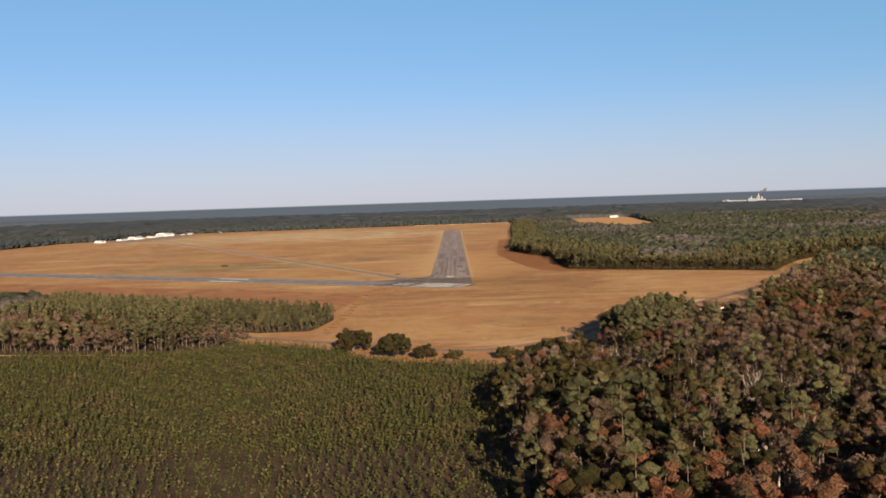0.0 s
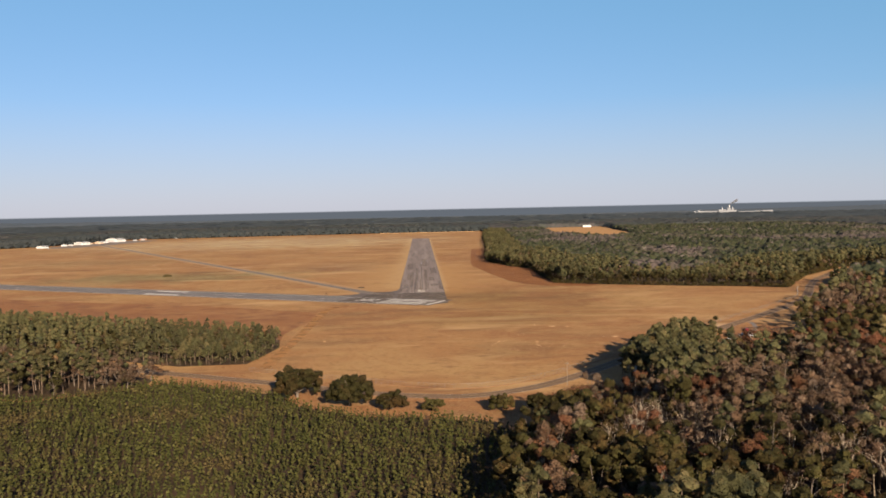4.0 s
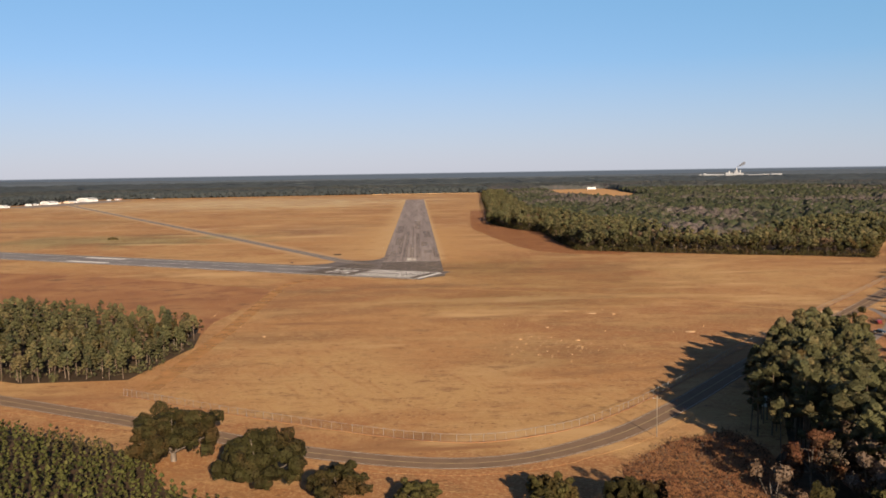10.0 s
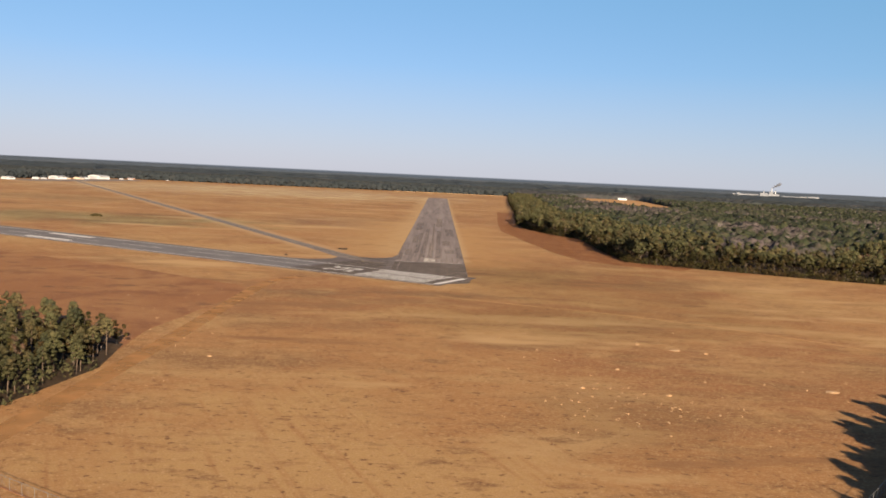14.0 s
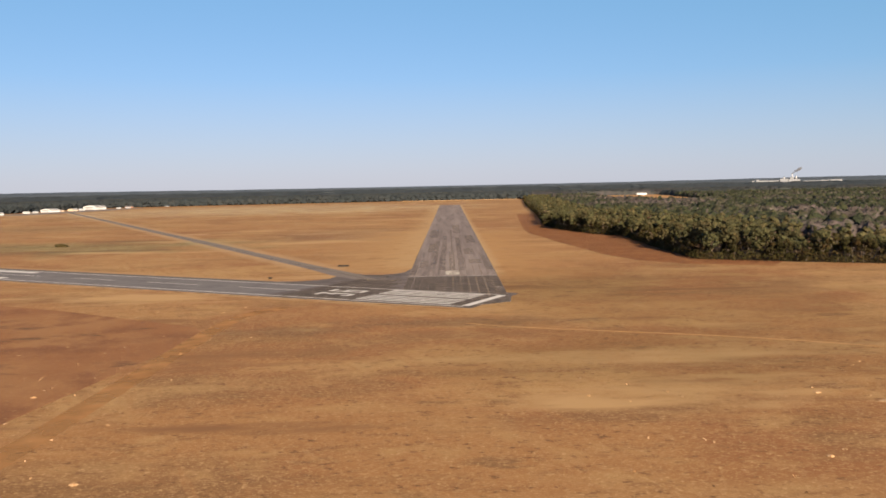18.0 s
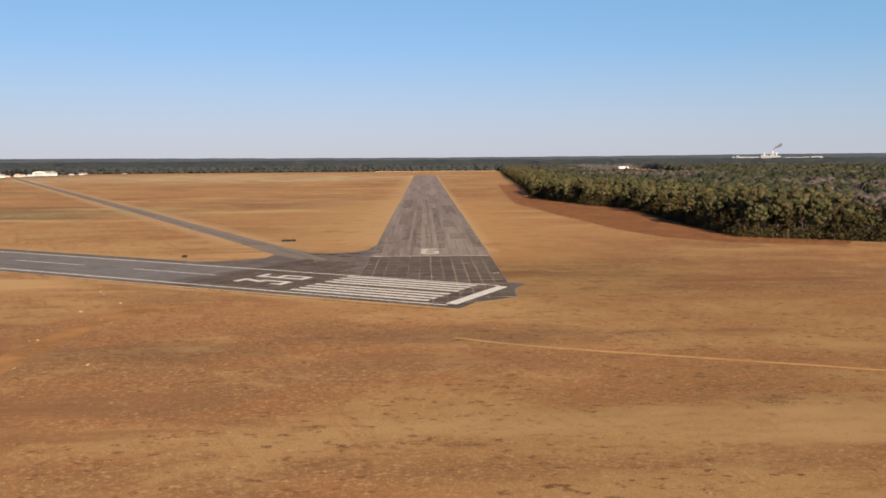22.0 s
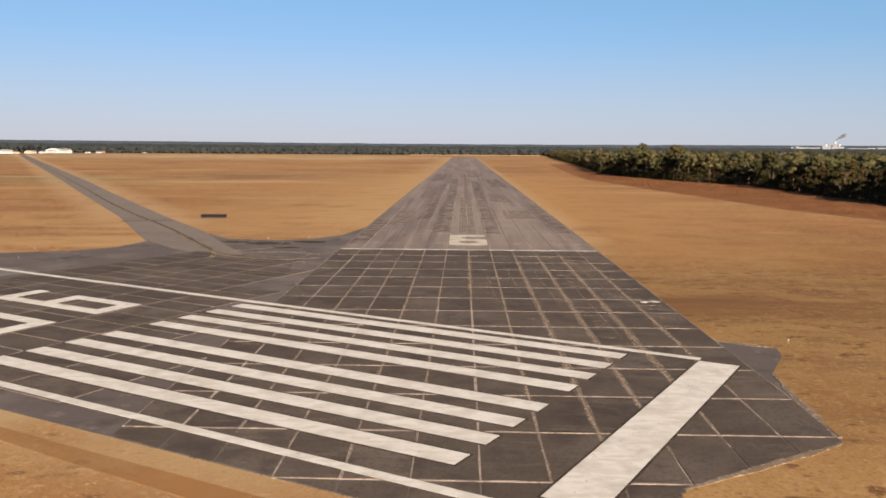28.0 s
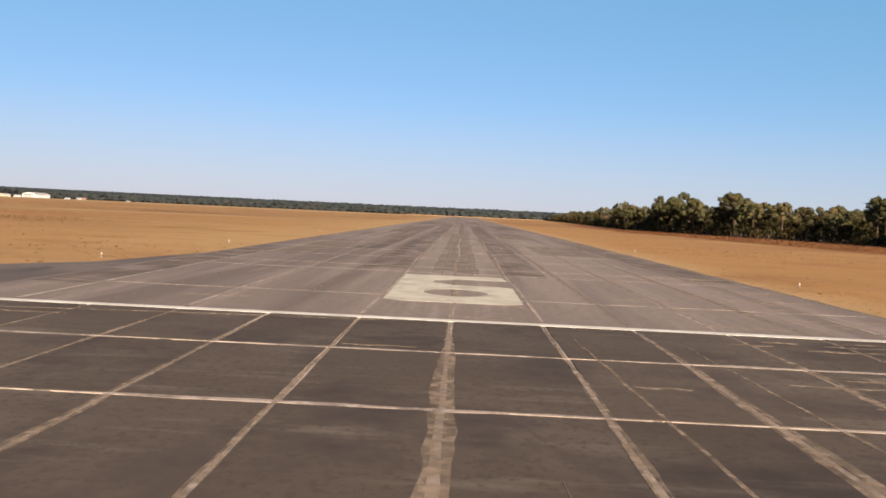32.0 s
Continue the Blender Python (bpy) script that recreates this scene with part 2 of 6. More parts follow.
band(GRASS, (-0.4617, -0.887), 94.6, 0.8, 6, (0.318, 0.222, 0.118), -100, 900)
band(GRASS, (0.4617, 0.887), -48.9, 1.0, 9, (0.300, 0.187, 0.086), -35, 900)
band(GRASS, (0.866, 0.5), -34.5, 1.0, 10, (0.308, 0.195, 0.098), 40, 1440)
band(GRASS, (-0.866, -0.5), 48.8, 1.0, 9, (0.304, 0.192, 0.096), 40, 1440)
# far grass painted paler to stand in for its brightness at grazing view
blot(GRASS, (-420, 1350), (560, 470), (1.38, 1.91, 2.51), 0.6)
blot(GRASS, (-330, 262), (190, 95), (0.67, 0.98, 1.06), 0.7)
blot(GRASS, (-112, 372), (80, 130), (0.79, 0.85, 0.98), 0.55)
blot(GRASS, (-560, 620), (210, 120), (0.83, 1.00, 1.11), 0.5)
# two nearer patches darkened to paint in the dimness of steep views
blot(GRASS, (95, -90), (100, 165), (0.65, 0.66, 0.60), 0.45, 0.035)
blot(GRASS, (52, -48), (52, 70), (0.58, 0.59, 0.55), 0.45)
blot(GRASS, (48, -196), (85, 46), (0.77, 0.79, 0.79), 0.6)
blot(GRASS, (6, -138), (46, 13), (0.62, 0.69, 0.81), 0.7, 0.09)
blot(GRASS, (-52, -150), (30, 12), (0.62, 0.69, 0.81), 0.6, 0.09)
blot(GRASS, (52, -330), (34, 34), (0.78, 0.81, 0.85), 0.6, 0.07)
TALLGRASS = surface("tall_brown_grass", (0.166, 0.071, 0.030), [
    ((0.200, 0.094, 0.039), 0.06, 0.4, 0.65, ONE),
    ((0.125, 0.054, 0.025), 0.5, 0.5, 0.7, (0.4, 1, 1))], 0.95, (1.2, 1.0, 0.4), island=0.10, spec=0.05)
UNMOWN_GRASS = surface("unmown_grass", (0.203, 0.094, 0.042), [
    ((0.236, 0.120, 0.053), 0.02, 0.46, 0.60, ONE), ((0.162, 0.073, 0.035), 0.05, 0.5, 0.64, ONE), ((0.115, 0.060, 0.032), 0.09, 0.60, 0.68, (0.4, 1, 1)),
    ((0.270, 0.154, 0.068), 0.8, 0.55, 0.75, ONE)], 0.95, (3.0, 1.0, 0.3), spec=0.05)
ROUGH_GRASS = surface("rough_brown_grass", (0.179, 0.078, 0.033), [
    ((0.215, 0.104, 0.044), 0.06, 0.4, 0.65, ONE),
    ((0.113, 0.049, 0.023), 0.35, 0.5, 0.66, (0.4, 1, 1))], 0.95, (2.5, 1.0, 0.4), spec=0.05)
STRAW = surface("straw_tufts", (0.242, 0.117, 0.045), [((0.194, 0.090, 0.035), 0.05, 0.45, 0.65, ONE)], 0.95, island=0.12, spec=0.05)
DIRT = surface("pale_dirt", (0.366, 0.254, 0.147), [
    ((0.271, 0.154, 0.065), 0.12, 0.4, 0.6, ONE), ((0.413, 0.324, 0.224), 0.8, 0.55, 0.75, ONE)], 0.95, (4.0, 0.4, 0.05), spec=0.1)
TRACK = surface("worn_track", (0.291, 0.150, 0.060), [((0.263, 0.129, 0.049), 0.06, 0.42, 0.62, ONE), ((0.314, 0.176, 0.078), 0.7, 0.55, 0.8, ONE)], 0.95, (4.0, 0.4, 0.05), spec=0.05, lace=(0.12, 0.0, 0.7))
PATH_SOIL = surface("trodden_path", (0.309, 0.177, 0.077), [((0.277, 0.148, 0.057), 0.1, 0.42, 0.62, ONE), ((0.335, 0.200, 0.093), 0.8, 0.55, 0.8, ONE)], 0.95, (4.0, 0.4, 0.05), spec=0.05)
# litter darkened to paint in the shade that sparse crowns let slip
LITTER = surface("leaf_litter", (0.036, 0.023, 0.013), [
    ((0.059, 0.036, 0.019), 0.08, 0.45, 0.65, ONE), ((0.019, 0.015, 0.009), 0.5, 0.5, 0.7, ONE)], 0.95, (1.5, 0.8, 0.3), spec=0.1)
SLAB = surface("old_concrete", (0.068, 0.052, 0.041), [
    ((0.090, 0.071, 0.057), 0.12, 0.45, 0.65, ONE),
    ((0.045, 0.035, 0.031), 0.35, 0.5, 0.7, ONE),
    ((0.109, 0.089, 0.071), 0.9, 0.56, 0.76, (0.22, 1, 1)),
    ((0.051, 0.041, 0.034), 5.0, 0.5, 0.7, ONE)], 0.9, (25.0, 0.25, 0.01), objrand=0.14, spec=0.08)
JOINT = surface("joint_grit", (0.294, 0.235, 0.194), [
    ((0.163, 0.132, 0.113), 0.7, 0.46, 0.60, ONE), ((0.399, 0.333, 0.286), 2.5, 0.5, 0.7, ONE), ((0.152, 0.121, 0.105), 5.0, 0.55, 0.68, ONE)], 0.95, (20.0, 0.5, 0.02), spec=0.08)
SMEAR = surface("sand_smear", (0.236, 0.178, 0.131), [
    ((0.172, 0.130, 0.096), 0.6, 0.46, 0.62, ONE), ((0.293, 0.229, 0.174), 3.0, 0.5, 0.7, ONE)], 0.95, (20.0, 0.5, 0.02), spec=0.06, lace=(2.2, 0.18, 0.80))
ASPHALT6 = surface("weathered_asphalt", (0.159, 0.125, 0.108), [
    ((0.117, 0.093, 0.081), 0.16, 0.46, 0.60, ALONG),
    ((0.199, 0.159, 0.136), 0.12, 0.50, 0.64, (1, 0.05, 1)),
    ((0.097, 0.077, 0.069), 0.35, 0.58, 0.74, (1, 0.03, 1)),
    ((0.218, 0.172, 0.150), 0.6, 0.51, 0.70, (1, 0.03, 1)),
    ((0.128, 0.101, 0.091), 2.5, 0.5, 0.75, (1, 0.4, 1))], 0.92, (12.0, 0.25, 0.015), spec=0.08)
ASPHALT36 = surface("resurfaced_asphalt", (0.126, 0.113, 0.107), [
    ((0.100, 0.089, 0.086), 0.05, 0.45, 0.65, (1, 1, 1)),
    ((0.149, 0.135, 0.129), 0.25, 0.5, 0.72, ONE), ((0.090, 0.081, 0.078), 0.3, 0.55, 0.7, (0.04, 1, 1, radians(152.5)))], 0.9, (15.0, 0.25, 0.01), spec=0.06)
SHOULDER = surface("old_shoulder_asphalt", (0.087, 0.072, 0.065), [
    ((0.121, 0.101, 0.091), 0.1, 0.45, 0.65, ONE), ((0.057, 0.049, 0.046), 0.2, 0.55, 0.7, ONE),
    ((0.172, 0.142, 0.122), 0.7, 0.60, 0.78, ONE)], 0.92, (10.0, 0.3, 0.02), spec=0.06)
TAXI = surface("taxiway_asphalt", (0.151, 0.123, 0.104), [
    ((0.127, 0.104, 0.087), 0.08, 0.45, 0.65, ONE), ((0.173, 0.144, 0.122), 0.6, 0.55, 0.75, ONE), ((0.090, 0.076, 0.066), 1.5, 0.56, 0.72, ONE)], 0.92, (12.0, 0.25, 0.015), spec=0.06)
ROAD = surface("road_asphalt", (0.134, 0.086, 0.054), [
    ((0.109, 0.071, 0.046), 0.2, 0.45, 0.65, ONE), ((0.155, 0.104, 0.067), 0.8, 0.55, 0.75, ONE)], 0.92, (12.0, 0.25, 0.015), spec=0.05)
WHITE_PAINT = surface("worn_white_paint", (0.500, 0.472, 0.428), [
    ((0.370, 0.338, 0.296), 0.5, 0.44, 0.66, ONE), ((0.415, 0.375, 0.320), 1.8, 0.50, 0.62, (0.3, 1, 1)), ((0.200, 0.178, 0.154), 2.2, 0.64, 0.76, ONE)], 0.8, (20.0, 0.2, 0.005))
OLD_PAINT = surface("faded_cream_paint", (0.396, 0.356, 0.284), [
    ((0.251, 0.218, 0.172), 0.5, 0.45, 0.7, ONE), ((0.132, 0.119, 0.102), 1.5, 0.58, 0.78, ONE)], 0.85, (20.0, 0.2, 0.005))
YELLOW_PAINT = surface("worn_yellow_paint", (0.269, 0.199, 0.078), [((0.168, 0.134, 0.084), 1.2, 0.45, 0.65, ONE)], 0.8)
TAR = surface("tar_seal", (0.034, 0.026, 0.020), [((0.062, 0.049, 0.036), 0.8, 0.45, 0.65, ONE)], 0.9, spec=0.05)
STAIN = surface("dark_sealed_patch", (0.039, 0.031, 0.025), [((0.056, 0.045, 0.035), 0.6, 0.45, 0.65, ONE)], 0.92, spec=0.05, lace=(0.7, 0.30, 0.55))
PINE_BARK = surface("pine_bark", (0.124, 0.089, 0.062), [((0.069, 0.048, 0.034), 1.2, 0.45, 0.6, (1, 1, 0.3)), ((0.173, 0.133, 0.096), 2.0, 0.62, 0.75, ONE)], 0.9, (4.0, 0.8, 0.08), spec=0.1)
GREY_BARK = surface("grey_bark", (0.118, 0.092, 0.071), [((0.068, 0.053, 0.041), 0.9, 0.45, 0.6, (1, 1, 0.3)), ((0.216, 0.184, 0.155), 1.5, 0.66, 0.75, ONE)], 0.9, (4.0, 0.7, 0.06))
PALE_BARK = surface("pale_bark", (0.300, 0.245, 0.185), [((0.180, 0.140, 0.103), 0.9, 0.45, 0.6, (1, 1, 0.3))], 0.9, (4.0, 0.7, 0.06))
PALE_BAND = surface("worn_pale_asphalt", (0.205, 0.163, 0.135), [((0.172, 0.137, 0.114), 0.5, 0.45, 0.62, (1, 0.08, 1)), ((0.236, 0.190, 0.158), 2.0, 0.5, 0.7, (1, 0.3, 1))], 0.92, (12.0, 0.25, 0.015), spec=0.06, lace=(0.30, 0.25, 0.85))
DARK_BAND = surface("rubbered_asphalt", (0.120, 0.095, 0.080), [((0.146, 0.116, 0.098), 0.5, 0.45, 0.62, (1, 0.08, 1))], 0.9, (12.0, 0.25, 0.015), spec=0.08, lace=(0.30, 0.30, 1.0))
# blue raised in these needle colours to paint haze over the farther wood
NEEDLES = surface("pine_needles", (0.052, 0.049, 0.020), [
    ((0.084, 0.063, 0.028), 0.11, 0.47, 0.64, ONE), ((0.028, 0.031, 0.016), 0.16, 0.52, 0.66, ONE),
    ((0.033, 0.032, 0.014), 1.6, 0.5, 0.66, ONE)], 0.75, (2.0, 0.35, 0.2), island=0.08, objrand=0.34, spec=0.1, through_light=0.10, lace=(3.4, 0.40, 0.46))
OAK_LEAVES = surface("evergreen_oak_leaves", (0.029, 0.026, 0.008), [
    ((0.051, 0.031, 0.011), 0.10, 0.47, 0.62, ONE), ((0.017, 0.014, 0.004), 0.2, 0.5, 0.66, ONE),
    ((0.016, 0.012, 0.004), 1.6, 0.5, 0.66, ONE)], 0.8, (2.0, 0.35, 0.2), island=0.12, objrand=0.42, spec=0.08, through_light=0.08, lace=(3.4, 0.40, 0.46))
BROWN_LEAVES = surface("withered_leaves", (0.075, 0.046, 0.028), [
    ((0.068, 0.031, 0.017), 0.07, 0.54, 0.64, ONE), ((0.096, 0.067, 0.047), 0.09, 0.47, 0.6, ONE),
    ((0.039, 0.031, 0.014), 0.11, 0.54, 0.66, ONE), ((0.046, 0.029, 0.019), 1.6, 0.5, 0.66, ONE)], 0.85, (2.0, 0.35, 0.2), island=0.08, objrand=0.38, spec=0.08, through_light=0.10, lace=(2.8, 0.45, 0.5))
RUST_LEAVES = surface("rust_leaves", (0.070, 0.028, 0.014), [((0.073, 0.039, 0.020), 0.15, 0.45, 0.62, ONE), ((0.044, 0.019, 0.011), 1.6, 0.5, 0.66, ONE)], 0.85, (2.0, 0.35, 0.2), island=0.08, objrand=0.38, spec=0.08, through_light=0.10, lace=(2.6, 0.43, 0.49))
YOUNG_NEEDLES = surface("young_pine_needles", (0.051, 0.050, 0.013), [
    ((0.072, 0.053, 0.020), 0.035, 0.50, 0.62, ONE), ((0.029, 0.033, 0.009), 0.12, 0.5, 0.66, ONE), ((0.022, 0.022, 0.008), 1.8, 0.5, 0.66, ONE)], 0.75, (3.0, 0.5, 0.2), island=0.2, spec=0.12, through_light=0.12)
# colours lifted towards blue, painting in haze over the wood
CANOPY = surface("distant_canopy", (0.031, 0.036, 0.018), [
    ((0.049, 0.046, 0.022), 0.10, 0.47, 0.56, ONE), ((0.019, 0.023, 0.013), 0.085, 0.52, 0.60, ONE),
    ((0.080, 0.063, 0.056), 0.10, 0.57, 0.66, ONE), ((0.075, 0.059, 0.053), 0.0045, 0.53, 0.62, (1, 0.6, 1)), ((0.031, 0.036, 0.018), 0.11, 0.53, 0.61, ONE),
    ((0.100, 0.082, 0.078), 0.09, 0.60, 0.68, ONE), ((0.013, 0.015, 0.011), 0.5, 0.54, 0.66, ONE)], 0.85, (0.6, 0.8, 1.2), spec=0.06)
# haze over the far woods is painted into these greyed, blued base colours
CANOPY_FAR = surface("hazed_far_canopy", (0.041, 0.045, 0.040), [((0.050, 0.051, 0.044), 0.012, 0.45, 0.6, ONE), ((0.053, 0.048, 0.046), 0.004, 0.5, 0.62, ONE),
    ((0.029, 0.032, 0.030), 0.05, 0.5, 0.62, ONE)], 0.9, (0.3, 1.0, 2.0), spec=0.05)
CANOPY_HORIZON = surface("hazed_horizon_canopy", (0.041, 0.048, 0.050), [((0.049, 0.054, 0.056), 0.006, 0.45, 0.6, ONE), ((0.032, 0.037, 0.040), 0.02, 0.5, 0.62, ONE)], 0.95, spec=0.02)
# leaf colour greyed to paint in two kilometres of haze
HAZED_LEAVES = surface("haze_greyed_far_leaves", (0.040, 0.047, 0.049), [((0.047, 0.051, 0.051), 0.02, 0.47, 0.62, ONE), ((0.035, 0.041, 0.045), 0.06, 0.5, 0.64, ONE)], 0.95, spec=0.02, through_light=0.4)
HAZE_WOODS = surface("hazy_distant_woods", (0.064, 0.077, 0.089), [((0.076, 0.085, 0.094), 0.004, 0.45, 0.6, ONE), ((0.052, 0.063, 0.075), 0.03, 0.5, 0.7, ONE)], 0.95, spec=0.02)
WHITE_METAL = surface("white_sheet_metal", (0.464, 0.456, 0.440), [((0.352, 0.344, 0.320), 0.05, 0.5, 0.7, ONE)], 0.5)
GREY_METAL = surface("grey_sheet_metal", (0.42, 0.42, 0.42), [((0.3, 0.29, 0.28), 0.1, 0.5, 0.7, ONE)], 0.5, metal=0.3)
GALV = surface("galvanised_steel", (0.186, 0.177, 0.167), [((0.121, 0.112, 0.102), 0.8, 0.5, 0.7, ONE)], 0.6, metal=0.5)
TAN_WALL = surface("tan_wall", (0.50, 0.38, 0.27), [((0.40, 0.29, 0.20), 0.2, 0.5, 0.7, ONE)], 0.85)
BRICK_WALL = surface("dull_brick_wall", (0.30, 0.17, 0.12), [((0.22, 0.12, 0.09), 0.4, 0.5, 0.7, ONE)], 0.9)
DARK_ROOF = surface("dark_shingle_roof", (0.10, 0.09, 0.085), [((0.16, 0.14, 0.13), 0.4, 0.5, 0.7, ONE)], 0.9)
BLACK = surface("black_panel", (0.012, 0.012, 0.012), [((0.022, 0.021, 0.020), 1.0, 0.5, 0.7, ONE)], 0.9, spec=0.04)
RUBBER = surface("tyre_rubber", (0.018, 0.018, 0.018), [], 0.8)
GLASS = surface("dark_window_glass", (0.02, 0.025, 0.03), [], 0.08, spec=0.6)
CAR_WHITE = surface("white_car_paint", (0.72, 0.72, 0.72), [], 0.25, spec=0.5)
CAR_DARK = surface("dark_blue_car_paint", (0.02, 0.026, 0.04), [], 0.22, spec=0.5)
CAR_RED = surface("maroon_car_paint", (0.12, 0.02, 0.018), [], 0.25, spec=0.5)
POLE_WOOD = surface("weathered_pole_wood", (0.134, 0.106, 0.078), [((0.084, 0.062, 0.045), 2.0, 0.45, 0.65, (1, 1, 0.1))], 0.9)
RUBBLE = surface("pale_rubble", (0.326, 0.214, 0.120), [((0.284, 0.162, 0.074), 0.9, 0.42, 0.62, ONE)], 0.95, (3.0, 0.6, 0.1), island=0.2, spec=0.05)
SMOKE = surface("thin_smoke", (0.13, 0.13, 0.14), [], 1.0, spec=0.0)
SMOKE.node_tree.nodes["Principled BSDF"].inputs["Alpha"].default_value = 0.45

# ---------------------------------------------------------------- mesh helpers


def part(name, bm, material, parent=None, label=""):
    """One bmesh as one mesh object, under a thing or a part."""
    me = bpy.data.meshes.new(name)
    bm.to_mesh(me)
    bm.free()
    me.materials.append(material)
    ob = new(name, me)
    if parent is not None:
        ob.parent = parent
    if label:
        ob["label"] = label
    return ob


def bulk(name, verts, faces, material, parent=None):
    """A large mesh from arrays: verts n x 3, faces m x k."""
    me = bpy.data.meshes.new(name)
    v, f = np.asarray(verts, dtype=np.float32), np.asarray(faces, dtype=np.int32)
    me.vertices.add(len(v))
    me.vertices.foreach_set("co", v.ravel())
    me.loops.add(f.size)
    me.loops.foreach_set("vertex_index", f.ravel())
    me.polygons.add(len(f))
    me.polygons.foreach_set("loop_start", np.arange(0, f.size, f.shape[1], dtype=np.int32))
    me.update(calc_edges=True)
    me.materials.append(material)
    ob = new(name, me)
    if parent is not None:
        ob.parent = parent
    return ob


def box(bm, x0, x1, y0, y1, z0, z1, m=None, bevel=0.0):
    r = bmesh.ops.create_cube(bm, size=1)["verts"]
    for v in r:
        v.co = Vector(((x0 + x1) / 2 + v.co.x * (x1 - x0), (y0 + y1) / 2 + v.co.y * (y1 - y0), (z0 + z1) / 2 + v.co.z * (z1 - z0)))
    if bevel:
        edges = {e for v in r for e in v.link_edges}
        g = bmesh.ops.bevel(bm, geom=list(edges), offset=bevel, segments=1, affect='EDGES')
        r = list({v for f in g["faces"] for v in f.verts} | {v for v in r if v.is_valid})
    if m is not None:
        for v in r:
            v.co = m @ v.co
    return bm


def boxed(*a, **k):
    return box(bmesh.new(), *a, **k)


def cyl(bm, p, q, r0, r1, n=8):
    """A tapered round bar from p to q."""
    p, q = Vector(p), Vector(q)
    turn = (q - p).to_track_quat("Z", "Y").to_matrix()
    a = [bm.verts.new(p + turn @ Vector((math.cos(t) * r0, math.sin(t) * r0, 0))) for t in (2 * math.pi * i / n for i in range(n))]
    b = [bm.verts.new(q + turn @ Vector((math.cos(t) * r1, math.sin(t) * r1, 0))) for t in (2 * math.pi * i / n for i in range(n))]
    for i in range(n):
        bm.faces.new((a[i], a[(i + 1) % n], b[(i + 1) % n], b[i]))
    bm.faces.new(a[::-1])
    bm.faces.new(b)
    return bm


def prism(bm, pts, z0, z1, m=None):
    """A flat-topped solid over an outline."""
    area = sum(p[0] * q[1] - q[0] * p[1] for p, q in zip(pts, list(pts[1:]) + [pts[0]]))
    if area < 0:
        pts = list(pts)[::-1]
    lo = [bm.verts.new((p[0], p[1], z0)) for p in pts]
    hi = [bm.verts.new((p[0], p[1], z1)) for p in pts]
    n = len(pts)
    bm.faces.new(hi)
    for i in range(n):
        bm.faces.new((lo[i], lo[(i + 1) % n], hi[(i + 1) % n], hi[i]))
    if m is not None:
        for v in lo + hi:
            v.co = m @ v.co
    return bm


def thing(name, at, label, category, group="", turn=0.0):
    ob = new(name)
    ob.matrix_basis = Matrix.Translation(at) @ Matrix.Rotation(turn, 4, 'Z')
    return tagged(ob, label, category, group)


def inside(poly, x, y):
    x, y = np.asarray(x, float), np.asarray(y, float)
    hit = np.zeros(x.shape, bool)
    for (x0, y0), (x1, y1) in zip(poly, list(poly[1:]) + [poly[0]]):
        if y0 != y1:
            cross = (y0 > y) != (y1 > y)
            hit ^= cross & (x < (x1 - x0) * (y - y0) / (y1 - y0) + x0)
    return hit


def near_line(line, x, y):
    """The distance of points from an open polyline."""
    d = np.full(np.shape(x), 1e9)
    for (x0, y0), (x1, y1) in zip(line[:-1], line[1:]):
        dx, dy = x1 - x0, y1 - y0
        t = np.clip(((x - x0) * dx + (y - y0) * dy) / (dx * dx + dy * dy), 0, 1)
        d = np.minimum(d, np.hypot(x - x0 - t * dx, y - y0 - t * dy))
    return d


def curve_points(ctrl, step=6.0):
    """A smooth line through control points."""
    out = []
    for i in range(len(ctrl) - 1):
        p0, p1, p2, p3 = (Vector(ctrl[max(0, min(len(ctrl) - 1, i + k))]) for k in (-1, 0, 1, 2))
        n = max(2, int((p2 - p1).length / step))
        for k in range(n):
            t = k / n
            out.append(0.5 * (2 * p1 + (p2 - p0) * t + (2 * p0 - 5 * p1 + 4 * p2 - p3) * t * t + (3 * p1 - p0 - 3 * p2 + p3) * t ** 3))
    out.append(Vector(ctrl[-1]))
    return [(p.x, p.y) for p in out]


def ribbon(bm, line, left, right, z0, z1, wobble=0.0, seed=1):
    """A solid strip along a line, from left to right of it."""
    rng = random.Random(seed)
    rows = []
    for i, p in enumerate(line):
        a, b = line[max(0, i - 1)], line[min(len(line) - 1, i + 1)]
        d = Vector((b[0] - a[0], b[1] - a[1])).normalized()
        nrm = Vector((-d.y, d.x))
        l, r = left + rng.uniform(-wobble, wobble), right + rng.uniform(-wobble, wobble)
        rows.append([bm.verts.new((p[0] + nrm.x * o, p[1] + nrm.y * o, z)) for o, z in ((l, z0), (l, z1), (r, z1), (r, z0))])
    for a, b in zip(rows[:-1], rows[1:]):
        for k in range(3):
            bm.faces.new((a[k], a[k + 1], b[k + 1], b[k]))
    bmesh.ops.recalc_face_normals(bm, faces=bm.faces)
    return bm


def grade(x, y):
    """The lie of the land: flat round the airfield, raised gently far off so the horizon fits the camera's view."""
    r = np.hypot(x, y - 400)
    t = np.clip((r - 2600) / 2200, 0, 1)
    return 24 * t * t * (3 - 2 * t)


# ---------------------------------------------------------------- plan
A36 = Vector((21.8, -75.0))                            # corner of the crossing runway's threshold bar
M36 = Matrix.Translation((A36.x, A36.y, 0)) @ Matrix.Rotation(math.pi / 2 + R36, 4, 'Z')   # x down that runway, y to its left
